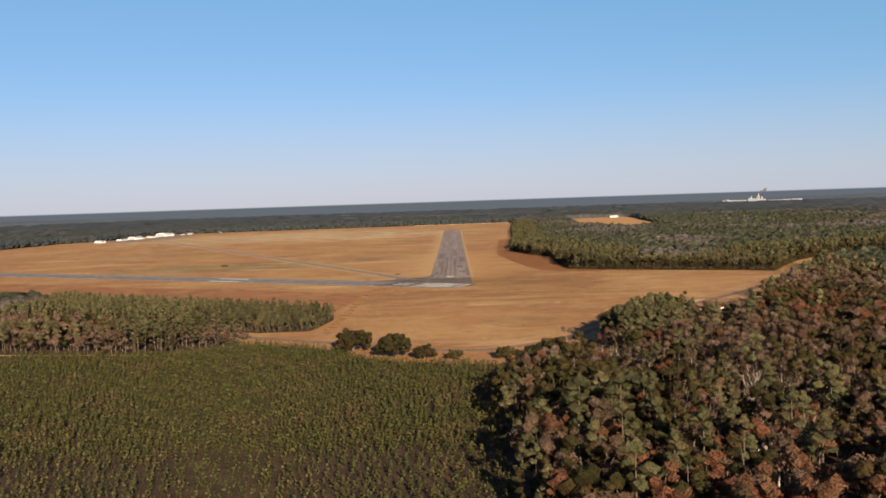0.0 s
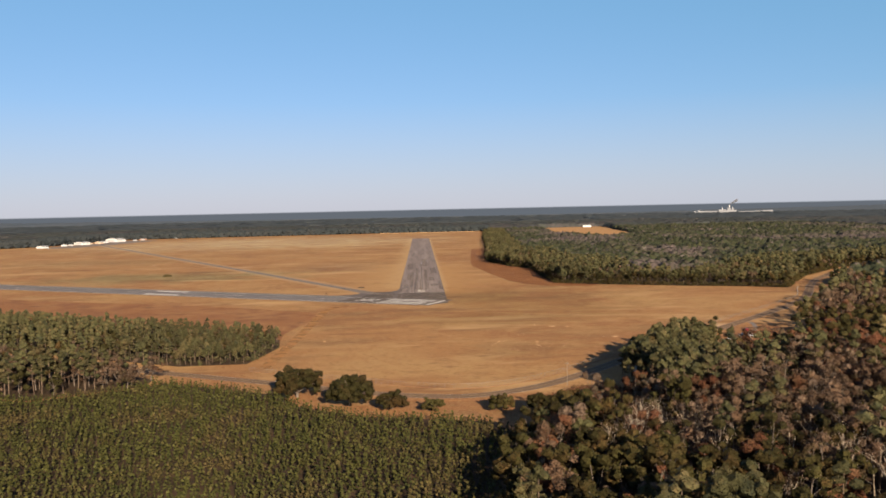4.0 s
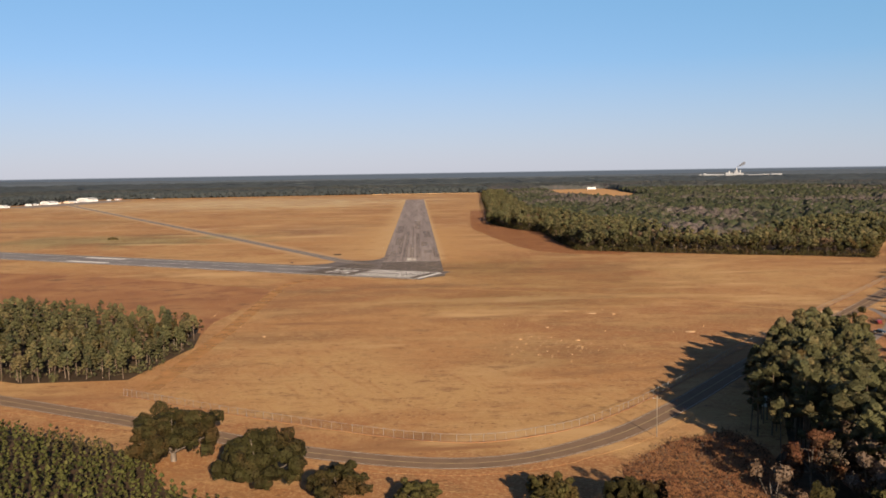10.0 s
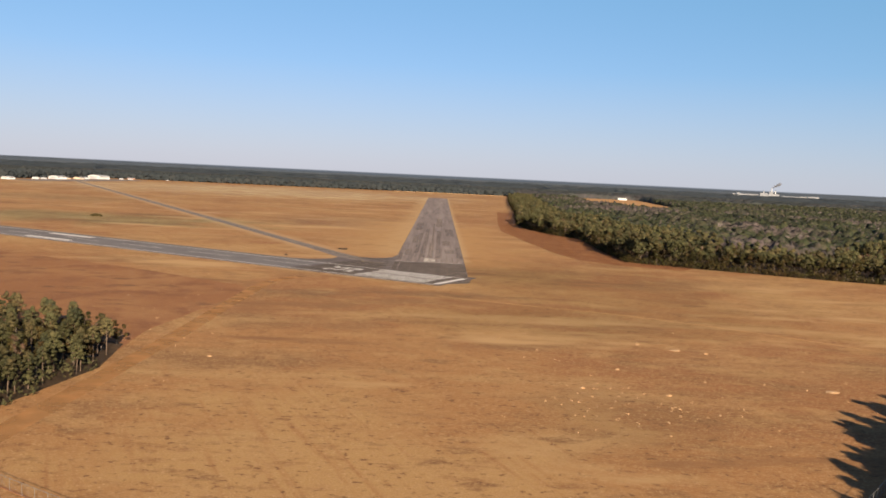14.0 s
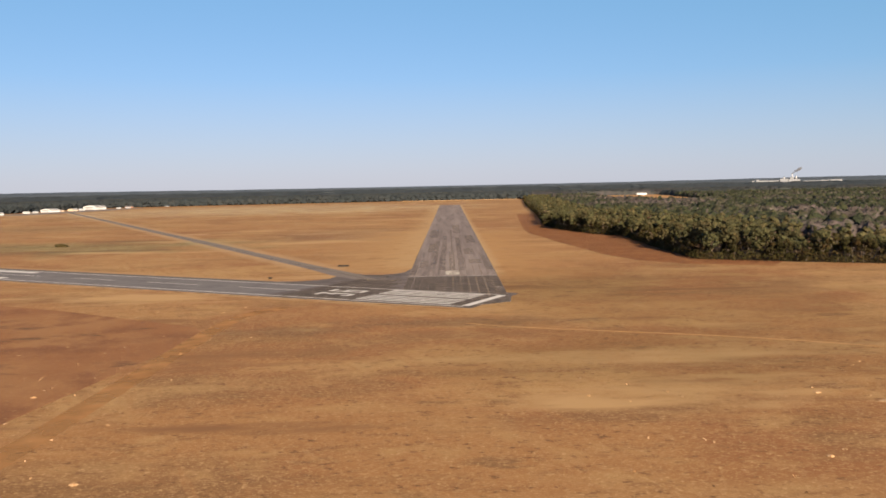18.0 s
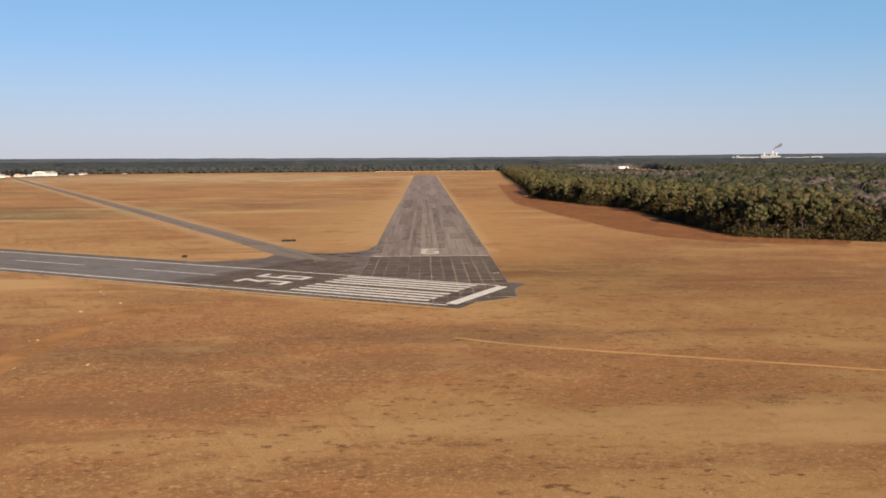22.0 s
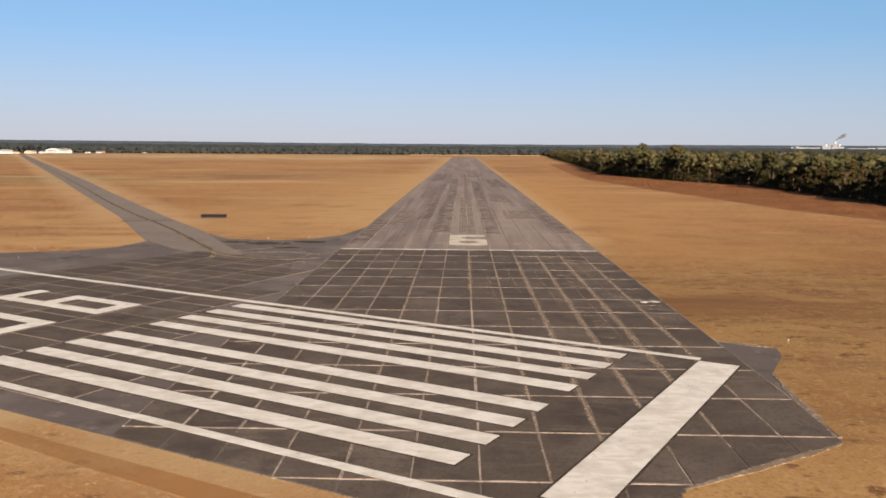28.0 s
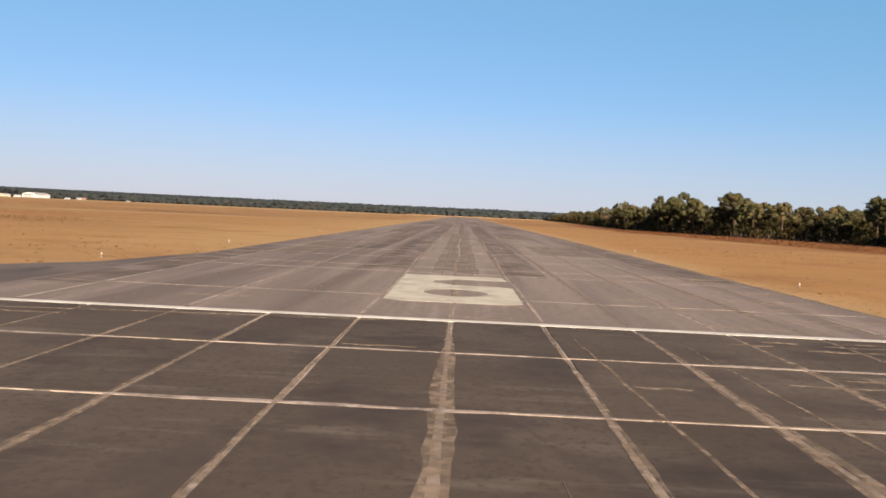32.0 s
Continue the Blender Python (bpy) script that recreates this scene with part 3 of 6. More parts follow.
ROAD_LINE = curve_points([(-900, 40), (-520, -168), (-300, -284), (-128, -374), (-70, -404), (-22, -430), (18, -440), (50, -427), (79, -400),
                          (122, -350), (165, -303), (211, -254), (265, -194), (318, -130), (352, -72), (384, -12), (432, 62), (525, 160), (720, 245), (1000, 300)])
FENCE_LINE = curve_points([(-90, -372), (-40, -401), (10, -424), (38, -420), (62, -403), (100, -361), (122, -334), (162, -290), (202, -246), (262, -181), (320, -114), (344, -66), (356, -42)], 3.0)
R2_EDGE = [(215, 1930), (171, 1403), (150, 1100), (130, 800), (112, 560), (102, 470), (106, 400), (124, 318), (146, 270), (142, 130),
           (144, 62), (183, 40), (224, 22), (268, 2), (310, -12), (350, -36), (368, -6), (418, 74), (512, 178), (715, 262), (1000, 318)]
R2 = R2_EDGE + [(1000, 1930)]
R1_EDGE = [(21, -800), (21, -560), (39, -505), (72, -466), (98, -432), (109, -405), (139, -363), (155, -345)]
R1 = R1_EDGE + [(172, -352), (205, -352), (236, -318), (245, -270), (283, -215), (336, -146), (369, -91), (398, -28), (441, 50), (536, 142), (724, 226), (1000, 280), (1000, -800)]
L1 = [(-96, -352), (-87, -302), (-92, -272), (-270, -182), (-560, -30), (-900, 140), (-900, 60), (-520, -150), (-300, -266), (-132, -354)]
L2 = [(-134, -386), (-300, -300), (-520, -186), (-900, 20), (-900, -180), (-560, -335), (-320, -402), (-175, -424), (-136, -404)]
YOUNG = [(-66, -428), (-126, -397), (-140, -408), (-175, -428), (-320, -406), (-600, -338), (-600, -760), (22, -760), (22, -560), (40, -506), (22, -482), (-24, -470), (-52, -452)]
CLEARING = [(372, 1380), (452, 1120), (520, 1225), (610, 1500), (680, 2250), (450, 2215), (396, 1640)]
FIELD_FAR = [(-1500, 700), (-1135, 1070), (-1108, 1330), (-1030, 1420), (-1010, 1880), (-860, 1900), (-640, 1935), (-300, 1965), (-131, 1990), (215, 1985), (230, 1930)]
YARD = [(160, -338), (205, -342), (230, -305), (236, -266), (205, -268), (176, -305)]

BRUSH = [(52, -446), (60, -437), (68, -429), (87, -421), (91, -436), (86, -462), (84, -500), (50, -510), (42, -492)]
UNMOWN = [(-900, 268), (-600, 116), (-305, -25), (-227, -57), (-156, -94), (-88, -138), (-84, -146), (-84, -178), (-93, -250), (-90, -285), (-270, -182), (-560, -30), (-900, 140)]

# ---------------------------------------------------------------- ground
rings = [0, 150, 400, 800, 1400, 2000, 2600, 2900, 3200, 3500, 3800, 4100, 4400, 4700, 4950]
gv, gf = [(0, 400, 0)], []
SEG = 96
for r in rings[1:]:
    for k in range(SEG):
        a = 2 * math.pi * k / SEG
        x, y = r * math.cos(a), 400 + r * math.sin(a)
        gv.append((x, y, float(grade(x, y))))
for k in range(SEG):
    gf.append((0, 1 + k, 1 + (k + 1) % SEG))
for i in range(len(rings) - 2):
    for k in range(SEG):
        a, b = 1 + i * SEG + k, 1 + i * SEG + (k + 1) % SEG
        gf += [(a, a + SEG, b + SEG), (a, b + SEG, b)]
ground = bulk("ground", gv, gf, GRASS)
tagged(ground, "flat airfield of dry orange-brown winter grass", "ground", kind="structure")


def patch(name, pts, z, material, label, category, z0=-0.2):
    return tagged(part(name, prism(bmesh.new(), pts, z0, z), material), label, category, kind="structure")


def floor_of(name, pts):
    return patch(name, pts, 0.03, LITTER, "brown leaf litter under the trees", "forest floor")


floor_of("ground_woods_east", R2)
floor_of("ground_woods_southeast", R1)
floor_of("ground_woods_west", L1)
floor_of("ground_woods_southwest", L2)
patch("ground_plantation", YOUNG, 0.035, LITTER, "needle litter between young pines", "forest floor")
# the darker grass paints in tree shade over the yard
patch("ground_yard", YARD, 0.045, UNMOWN_GRASS, "grassy yard beside the road, tree shade painted in brown", "yard")
patch("ground_brush", BRUSH, 0.052, ROUGH_GRASS, "rust-brown ground under the roadside brush", "rough ground")
patch("ground_clearing", CLEARING, 0.04, PATH_SOIL, "pale mown clearing in the woods", "clearing")
# taller brown grass along the wood's edge
patch("ground_rough", [(72, 340), (80, 270), (84, 215), (93, 150), (97, 105), (110, 62), (132, 38), (172, 20), (185, 40), (144, 64), (142, 130), (146, 270), (124, 318), (106, 400), (102, 470), (112, 560), (130, 800), (100, 800), (84, 560), (76, 440)],
      0.04, ROUGH_GRASS, "taller rust-brown grass along the wood's edge", "grass")
patch("ground_unmown", UNMOWN, 0.028, UNMOWN_GRASS, "unmown red-brown grass between the woods and the crossing runway", "grass")
# worn tracks over the field
for nm, line, w in (("track_east", [(4, -140), (23, -150), (94, -177), (150, -213), (196, -252)], 0.42), ("track_west", [(-84, -366), (-81, -258), (-80, -140), (-76, -112), (-66, -96)], 3.2)):
    tagged(part(nm, ribbon(bmesh.new(), curve_points(line, 5), w, -w, -0.1, 0.03, 0.2, 3), PATH_SOIL if nm == "track_east" else TRACK), "pale worn dirt track over the dry grass", "track", kind="structure")

# ---------------------------------------------------------------- runways and taxiway
PAVED = [(-22.86, 0), (22.86, 0), (22.86, -66.2), (27.6, -68.6), (27.0, -71.5), (24.0, -77.2), (22.5, -92.6), (15.2, -97.0), (10.9, -99.8), (6.4, -108.0)]
near_edge = [M36 @ Vector((u, 38.1, 0)) for u in (0, 95)]
far_edge = M36 @ Vector((95, -7.6, 0))
PAVED = PAVED + [(near_edge[1].x, near_edge[1].y), (far_edge.x, far_edge.y), (-88, -9.0), (-78, -10.0), (-68, -6.2), (-62.5, -0.5), (-60.8, 10), (-57, 27), (-47, 14), (-38, 12.2), (-31, 14.5), (-25.6, 23), (-22.86, 40), (-22.86, 0.0)][:-1]
junction = patch("pavement_junction", [(-22.86, 40)] + [(-22.86, 0.3)] + [(22.86, 0.3)] + PAVED[1:-1], 0.035, SHOULDER, "old cracked pavement where the runways meet", "pavement", -0.3)
runway_near = patch("runway_near", [(-22.86, 0.0), (22.86, 0.0), (22.86, 1430), (-22.86, 1430)], 0.06, ASPHALT6, "long weathered grey asphalt runway with darker streaks", "runway", -0.3)
runway_cross = tagged(part("runway_cross", prism(bmesh.new(), [(95, -2.4), (101, 35.6), (1528, 35.6), (1528, -2.4)], -0.3, 0.066, M36), ASPHALT36),
                      "grey resurfaced crossing runway with white markings", "runway", kind="structure")
tagged(part("runway_shoulder", prism(bmesh.new(), [(95, -7.6), (95, 38.1), (1528, 38.1), (1528, -7.6)], -0.3, 0.05, M36), SHOULDER),
       "dark old pavement strip beside the crossing runway", "runway shoulder", kind="structure")
tx = [(-56, 27), (-76, 60), (-140.7, 172), (-192, 263), (-475.5, 752), (-881.5, 1455), (-894, 1455), (-488, 752), (-204.6, 263), (-152.8, 172), (-88.2, 60), (-62, 10.5), (-52, -2), (-41, -12), (-38, -8), (-44, 3)]
tagged(part("taxiway", prism(bmesh.new(), tx, -0.3, 0.062), TAXI), "narrow pale grey taxiway running to the hangars", "taxiway", kind="structure")
tagged(part("apron", prism(bmesh.new(), [(-1000, 1300), (-900, 1290), (-860, 1455), (-820, 1760), (-930, 1790)], -0.3, 0.05), TAXI), "pale hangar apron", "apron", kind="structure")
tagged(part("verge_cross", ribbon(bmesh.new(), [tuple((M36 @ Vector((u, 39.6, 0)))[:2]) for u in range(0, 1500, 15)], 1.2, -0.3, -0.1, 0.025, 0.5, 7), TRACK), "pale sandy edge of the crossing runway", "grass verge", kind="structure")


def paint(name, rects, material, m, z, label, parent, lift=0.0):
    """Painted bars (x0, x1, y0, y1) as one thin raised mark."""
    bm = bmesh.new()
    for r in rects:
        box(bm, *r, z - 0.02, z + 0.006 + lift, m)
    return part(name, bm, material, parent, label)


ID = Matrix.Identity(4)
paint("threshold_line", [(-22.6, 22.6, -0.32, 0.32)], WHITE_PAINT, ID, 0.07, "thin white threshold line", runway_near)
# the figure on the near runway
bm = bmesh.new()
for pts in ([(-3.6, 17), (-1.4, 17), (-1.4, 24.6), (-3.6, 24.6)], [(-1.4, 21.4), (3.5, 21.8), (3.3, 24.5), (-1.4, 24.6)], [(-1.4, 17), (-0.1, 17), (-1.4, 18.5)], [(-1.4, 21.4), (-1.4, 20.0), (0.2, 21.5)]):
    prism(bm, pts, 0.04, 0.07)
ring = []
for i in range(32):
    a = 2 * math.pi * (i + 0.5) / 32
    cx_, cy_ = math.cos(a), math.sin(a)
    k = min(3.6 / abs(cx_), 5.05 / abs(cy_))
    ring.append([bm.verts.new((x_, y_, z_)) for x_, y_ in ((cx_ * k, 11.95 + cy_ * k), (0.1 + 1.85 * cx_, 12.1 + 2.1 * cy_)) for z_ in (0.04, 0.07)])
for p, q in zip(ring, ring[1:] + ring[:1]):
    for i, j in ((1, 3), (0, 1), (3, 2)):
        bm.faces.new((p[i], q[i], q[j], p[j]))
bmesh.ops.recalc_face_normals(bm, faces=bm.faces)
part("runway_number_6", bm, OLD_PAINT, runway_near, "cream painted number 6")
# crossing runway: threshold bar, stripes, figures, edge lines, dashes, distance blocks
LEAN = 0.05                                            # the threshold marks are skewed a little to fit the camera's view


def stripe(name, u0, u1, v0, v1, label="", border=0.16):
    """A painted bar with its thin black border."""
    pts = [(u0 + LEAN * v0, v0), (u1 + LEAN * v0, v0), (u1 + LEAN * v1, v1), (u0 + LEAN * v1, v1)]
    ob = part(name, prism(bmesh.new(), pts, 0.05, 0.080, M36), WHITE_PAINT, runway_cross, label)
    b = border
    wide = [(pts[0][0] - b, v0 - b), (pts[1][0] + b, v0 - b), (pts[2][0] + b, v1 + b), (pts[3][0] - b, v1 + b)]
    part("border", prism(bmesh.new(), wide, 0.04, 0.0765, M36), TAR, ob, "thin black border")


stripe("threshold_bar", -0.3, 3.0, 0.0, 31.8, "wide white threshold bar")
for k in range(8):
    v = 0.9 + k * 3.7 + (1.7 if k > 3 else 0)
    stripe("threshold_stripe", 8.9, 53.6, v, v + 1.85)
for v in (-1.1, 33.2):
    paint("edge_line", [(3.0, 1520, v, v + 0.85)], WHITE_PAINT, M36, 0.07, "", runway_cross)
for k in range(23):
    u = 95 + k * 61.0
    paint("centre_dash", [(u, u + 36.6, 15.6, 16.2)], WHITE_PAINT, M36, 0.07, "", runway_cross)
for u, v in ((298, 1.4), (290, 26.2)):
    paint("distance_block", [(u, u + 46, v, v + 5.2)], WHITE_PAINT, M36, 0.07, "", runway_cross)


def figure(name, v0, strokes):
    bm = bmesh.new()
    for pts in strokes:
        prism(bm, [(63 + y, v0 - x) for x, y in pts], 0.05, 0.078, M36)
    part(name, bm, WHITE_PAINT, runway_cross, "white painted runway figure")


def bar(x0, x1, y0, y1):
    return [(x0, y0), (x1, y0), (x1, y1), (x0, y1)]


figure("runway_number_3", 24.0, [bar(0, 6.1, 16.3, 18.3), [(4.2, 16.3), (6.1, 16.3), (4.0, 11.0), (2.1, 11.0)], bar(2.1, 6.1, 9.2, 11.0), bar(4.5, 6.1, 2.0, 9.2), bar(0, 6.1, 0, 2.0), bar(0, 1.5, 2.0, 4.2)])
figure("runway_number_6", 13.2, [bar(0, 1.6, 0, 18.3), bar(1.6, 6.1, 16.3, 18.3), bar(1.6, 6.1, 0, 2.0), bar(1.6, 6.1, 9.0, 11.0), bar(4.5, 6.1, 2.0, 9.0)])
# taxiway centre line: a dark seal between two thin faded lines, with a hook at its end
TAXI_LINE = curve_points([(-41.6, -15.0), (-42.3, -10.2), (-43.8, -5.5), (-46, -1.3), (-65.6, 33), (-108.6, 103), (-200, 263), (-482, 752), (-886, 1450)], 4)
bm = ribbon(bmesh.new(), TAXI_LINE, 0.32, 0.21, 0.0, 0.074)
FORK = curve_points([(-44.4, -4.4), (-42.8, -8.0), (-39.4, -11.0), (-34.8, -13.2), (-28.5, -15.0)], 1.5)
ribbon(bm, FORK, 0.2, -0.1, 0.0, 0.0735, 0.05)
tagged(part("taxiway_centre_line", ribbon(bm, TAXI_LINE, -0.21, -0.32, 0.0, 0.074), YELLOW_PAINT), "faded double yellow taxiway centre line", "taxiway line", kind="structure")
tagged(part("taxiway_seal", ribbon(bmesh.new(), TAXI_LINE[2:], 0.42, -0.42, 0.0, 0.070, 0.12), TAR), "dark tar seal down the taxiway line", "tar seal", kind="structure")
tagged(part("taxiway_joint", prism(bmesh.new(), [(-82.4, 47.2), (-71.6, 51.4), (-71.4, 52.4), (-82.2, 48.2)], 0.0, 0.068), TAR), "dark tar joint over the taxiway", "tar seal", kind="structure")

# ---------------------------------------------------------------- trees


def leaf_quads(rng, centre, radius, n, size, flat=0.7, shell=0.55, up=0.15, loose=0.26):
    """n leafy tufts as small bent quads in a clump."""
    d = rng.normal(size=(n, 3))
    d /= np.linalg.norm(d, axis=1)[:, None]
    r = (shell + (1 - shell) * rng.random(n)) ** 0.6
    c = np.asarray(centre) + d * r[:, None] * np.asarray([radius, radius, radius * flat])
    a = rng.normal(size=(n, 3)) * 0.8 + d * 0.2
    nrm = d + rng.normal(size=(n, 3)) * loose + np.array([0, 0, up])
    a = np.cross(a, nrm)
    a /= np.linalg.norm(a, axis=1)[:, None] + 1e-9
    b = np.cross(nrm, a)
    b /= np.linalg.norm(b, axis=1)[:, None] + 1e-9
    s = size * (0.6 + 0.8 * rng.random(n))[:, None]
    w = s * (0.55 + 0.4 * rng.random(n))[:, None]
    q = np.stack([c - a * s * 0.5, c - b * w * 0.5, c + a * s * 0.5 + nrm * 0.06 * size, c + b * w * 0.5], axis=1)
    return q.reshape(-1, 3)


ROUND = []
for axis in range(3):
    for side in (-1, 1):
        for i in range(2):
            for j in range(2):
                quad = []
                for di, dj in ((0, 0), (1, 0), (1, 1), (0, 1)):
                    p = [0.0, 0.0, 0.0]
                    p[axis], p[(axis + 1) % 3], p[(axis + 2) % 3] = side, (i + di - 1) * side, j + dj - 1
                    quad.append(p)
                ROUND.append(quad)
ROUND = np.array(ROUND, float).reshape(-1, 3)
ROUND /= np.linalg.norm(ROUND, axis=1)[:, None]


RHOMBS = []
for i in range(3):
    for si in (-1, 1):
        for j in range(i + 1, 3):
            for sj in (-1, 1):
                p, q = [0.0] * 3, [0.0] * 3
                p[i], q[j] = 1.15 * si, 1.15 * sj
                h = 3 - i - j
                c0 = [0.6] * 3
                c0[i], c0[j], c0[h] = 0.6 * si, 0.6 * sj, -0.6
                c1 = list(c0)
                c1[h] = 0.6
                RHOMBS.append([p, c0, q, c1])
RHOMBS = np.array(RHOMBS).reshape(-1, 3)


def clump(rng, centre, radius, flat=0.75, rough=0.3, coarse=False):
    """One bough's leaves as a lumpy closed clump of 24 quads, or 12 where it stands far off."""
    ball = RHOMBS if coarse else ROUND
    f = rng.random(6) * 6.283
    turn = rng.random() * 6.283
    c, s_ = math.cos(turn), math.sin(turn)
    d = np.stack([ball[:, 0] * c - ball[:, 1] * s_, ball[:, 0] * s_ + ball[:, 1] * c, ball[:, 2]], axis=1)
    r = 1 + rough * (np.sin(d[:, 0] * 4.1 + f[0]) * np.sin(d[:, 1] * 4.7 + f[1]) + 0.7 * np.sin(d[:, 2] * 5.3 + f[2]) * np.sin(d[:, 0] * 5.9 + f[3]) + 0.5 * np.sin(d[:, 1] * 8.3 + f[4]))
    return np.asarray(centre) + d * r[:, None] * radius * np.array([1, 1, flat])


def bars_mesh(bars, sides):
    """Tapered bars (p, q, r0, r1) as quads."""
    vs, fs, n = [], [], 0
    full = sides
    for p, q, r0, r1 in bars:
        sides = full if r0 > 0.1 else 3
        p, q = Vector(p), Vector(q)
        turn = (q - p).to_track_quat("Z", "Y").to_matrix()
        for c, r in ((p, r0), (q, r1)):
            for k in range(sides):
                t = 2 * math.pi * k / sides
                vs.append(tuple(c + turn @ Vector((math.cos(t) * r, math.sin(t) * r, 0))))
        for k in range(sides):
            j = (k + 1) % sides
            fs.append((n + k, n + j, n + sides + j, n + sides + k))
        n += 2 * sides
    return np.array(vs), np.array(fs)


def pine(seed, level, wide=1.0):
    """A tall pine: a bare trunk and a ragged crown. Returns wood (verts, quads) and leaf verts."""
    rng = np.random.default_rng(seed)
    h = 21 + 5 * rng.random()
    lean = rng.normal(size=2) * 0.5
    top = np.array([lean[0], lean[1], h])
    sides = (7, 4, 3)[level]
    mid = top * 0.5 + np.array([*rng.normal(size=2) * 0.25, 0])
    bars = [((0, 0, -0.3), tuple(mid), 0.30, 0.22), (tuple(mid), tuple(top * 0.97), 0.22, 0.05)]
    n = (18, 9, 5)[level]
    leaves = []
    start = 0.40 + 0.14 * rng.random()
    for i in range(n):
        f = start + (0.97 - start) * (i + 0.4) / n
        reach = (3.1 * (1 - ((f - start) / (1.02 - start)) ** 2.2) + 0.6) * (0.65 + 0.6 * rng.random()) * wide
        ang = i * 2.4 + rng.random()
        base = top * f
        tip = base + np.array([math.cos(ang) * reach, math.sin(ang) * reach, reach * 0.32])
        if level == 0:
            bars.append((tuple(base), tuple(tip), 0.07, 0.02))
            leaves.append(clump(rng, tip * 0.82 + base * 0.18, (1.15 + 0.55 * rng.random()) * wide ** 0.7, 0.8))
            leaves.append(leaf_quads(rng, tip, 1.7 * wide ** 0.7, 13, 0.62))
        elif level == 1:
            if i % 3 != 2:
                leaves.append(clump(rng, tip * 0.7 + base * 0.3, (1.7 + 0.5 * rng.random()) * wide ** 0.7, 0.7, 0.3, True))
                leaves.append(leaf_quads(rng, tip * 0.8 + base * 0.2, 2.2 * wide ** 0.7, 4, 1.2))
        elif i % 2 == 0:
            leaves.append(clump(rng, tip * 0.35 + base * 0.65, (2.3 + 0.6 * rng.random()) * wide ** 0.7, 0.8, 0.3, True))
    leaves.append(clump(rng, top * 0.95, 1.5, 1.1, 0.3, True))
    leaves.append(leaf_quads(rng, top, 1.2, (16, 8, 4)[level], (0.8, 1.4, 2.2)[level], 1.2))
    return bars_mesh(bars, sides), np.concatenate(leaves)


def broadleaf(seed, level, bare=0.0, up=0.15):
    """A spreading broadleaf tree; bare: how much of the crown has lost its leaves."""
    rng = np.random.default_rng(seed + 100)
    h = 13 + 5 * rng.random()
    sides = (6, 4, 3)[level]
    fork = np.array([*rng.normal(size=2) * 0.4, h * (0.28 + 0.1 * rng.random())])
    bars = [((0, 0, -0.3), tuple(fork), 0.36, 0.26)]
    leaves = []
    limbs = (7, 5, 3)[level]
    for i in range(limbs):
        drawn = i < (7, 3, 0)[level]
        ang = i * 2 * math.pi / limbs + rng.normal() * 0.35
        out = (2.4 + 2.6 * rng.random()) * (0.5 if i == 0 else 1)
        lift = (0.92, 0.45, 0.72, 0.55, 0.8, 0.42, 0.66)[i] + 0.08 * rng.normal()
        out *= 1.35 - 0.5 * lift
        tip = np.array([math.cos(ang) * out, math.sin(ang) * out, h * lift])
        if drawn:
            bars.append((tuple(fork), tuple(tip), 0.16, 0.05))
        twigs = (3, 2, 1)[level]
        for k in range(twigs):
            t2 = (fork * 0.42 + tip * 0.58 + np.array([0, 0, 0.8]) if k == 2 and level == 0 else tip) + rng.normal(size=3) * np.array([1.7, 1.7, 0.9]) + np.array([0, 0, 0.7])
            if level < 1:
                bars.append((tuple(fork * 0.35 + tip * 0.65), tuple(t2), 0.07, 0.015))
                if bare > 0.3:
                    for _ in range(2):
                        bars.append((tuple(t2), tuple(t2 + rng.normal(size=3) * 0.9 + np.array([0, 0, 0.5])), 0.025, 0.008))
            if bare < 0.8 or level:
                leaves.append(clump(rng, t2, (1.4, 1.75, 2.9)[level] * (0.75 + 0.5 * rng.random()) * (1 - 0.25 * bare), 0.9, 0.34, level > 0))
            if level < 2:
                leaves.append(leaf_quads(rng, t2, (2.1, 2.6)[level], (12 if bare > 0.8 else 27, 7)[level], (0.56, 0.95)[level], 0.95, 0.35, up, 0.5))
    return bars_mesh(bars, sides), np.concatenate(leaves)


def shade_oak(seed, level):
    """A low, wide oak whose crown comes near the ground."""
    rng = np.random.default_rng(seed + 300)
    fork = np.array([0, 0, 1.8])
    bars, leaves = [((0, 0, -0.4), tuple(fork), 0.6, 0.5)], []
    for i in range(16):
        ang = i * 2.4
        out = 0.8 + 6.6 * math.sqrt((i + 0.3) / 16)
        tip = np.array([math.cos(ang) * out, math.sin(ang) * out, 9.2 - 0.075 * out * out + rng.normal() * 0.6])
        bars.append((tuple(fork), tuple(tip), 0.22, 0.05))
        for k in range(4):
            spot = tip + rng.normal(size=3) * np.array([1.2, 1.2, 0.7]) - np.array([0, 0, 0.75 * k])
            leaves.append(clump(rng, spot, 1.6, 0.85))
            leaves.append(leaf_quads(rng, spot, 2.1, 12, 0.7, 0.85))
    return bars_mesh(bars, 6), np.concatenate(leaves)


def far_tree(seed, level):
    """A full, rounded tree as it shows two kilometres off."""
    rng = np.random.default_rng(seed + 500)
    leaves = [clump(rng, (rng.normal() * 0.8, rng.normal() * 0.8, z), r, flat, 0.2, True) for z, r, flat in ((3.4, 8.6, 0.62), (7.6, 7.4, 0.72))]
    return bars_mesh([((0, 0, -0.3), (0, 0, 6.0), 0.3, 0.2)], 3), np.concatenate(leaves)


def leaf_faces(n):
    return np.arange(n).reshape(-1, 4)


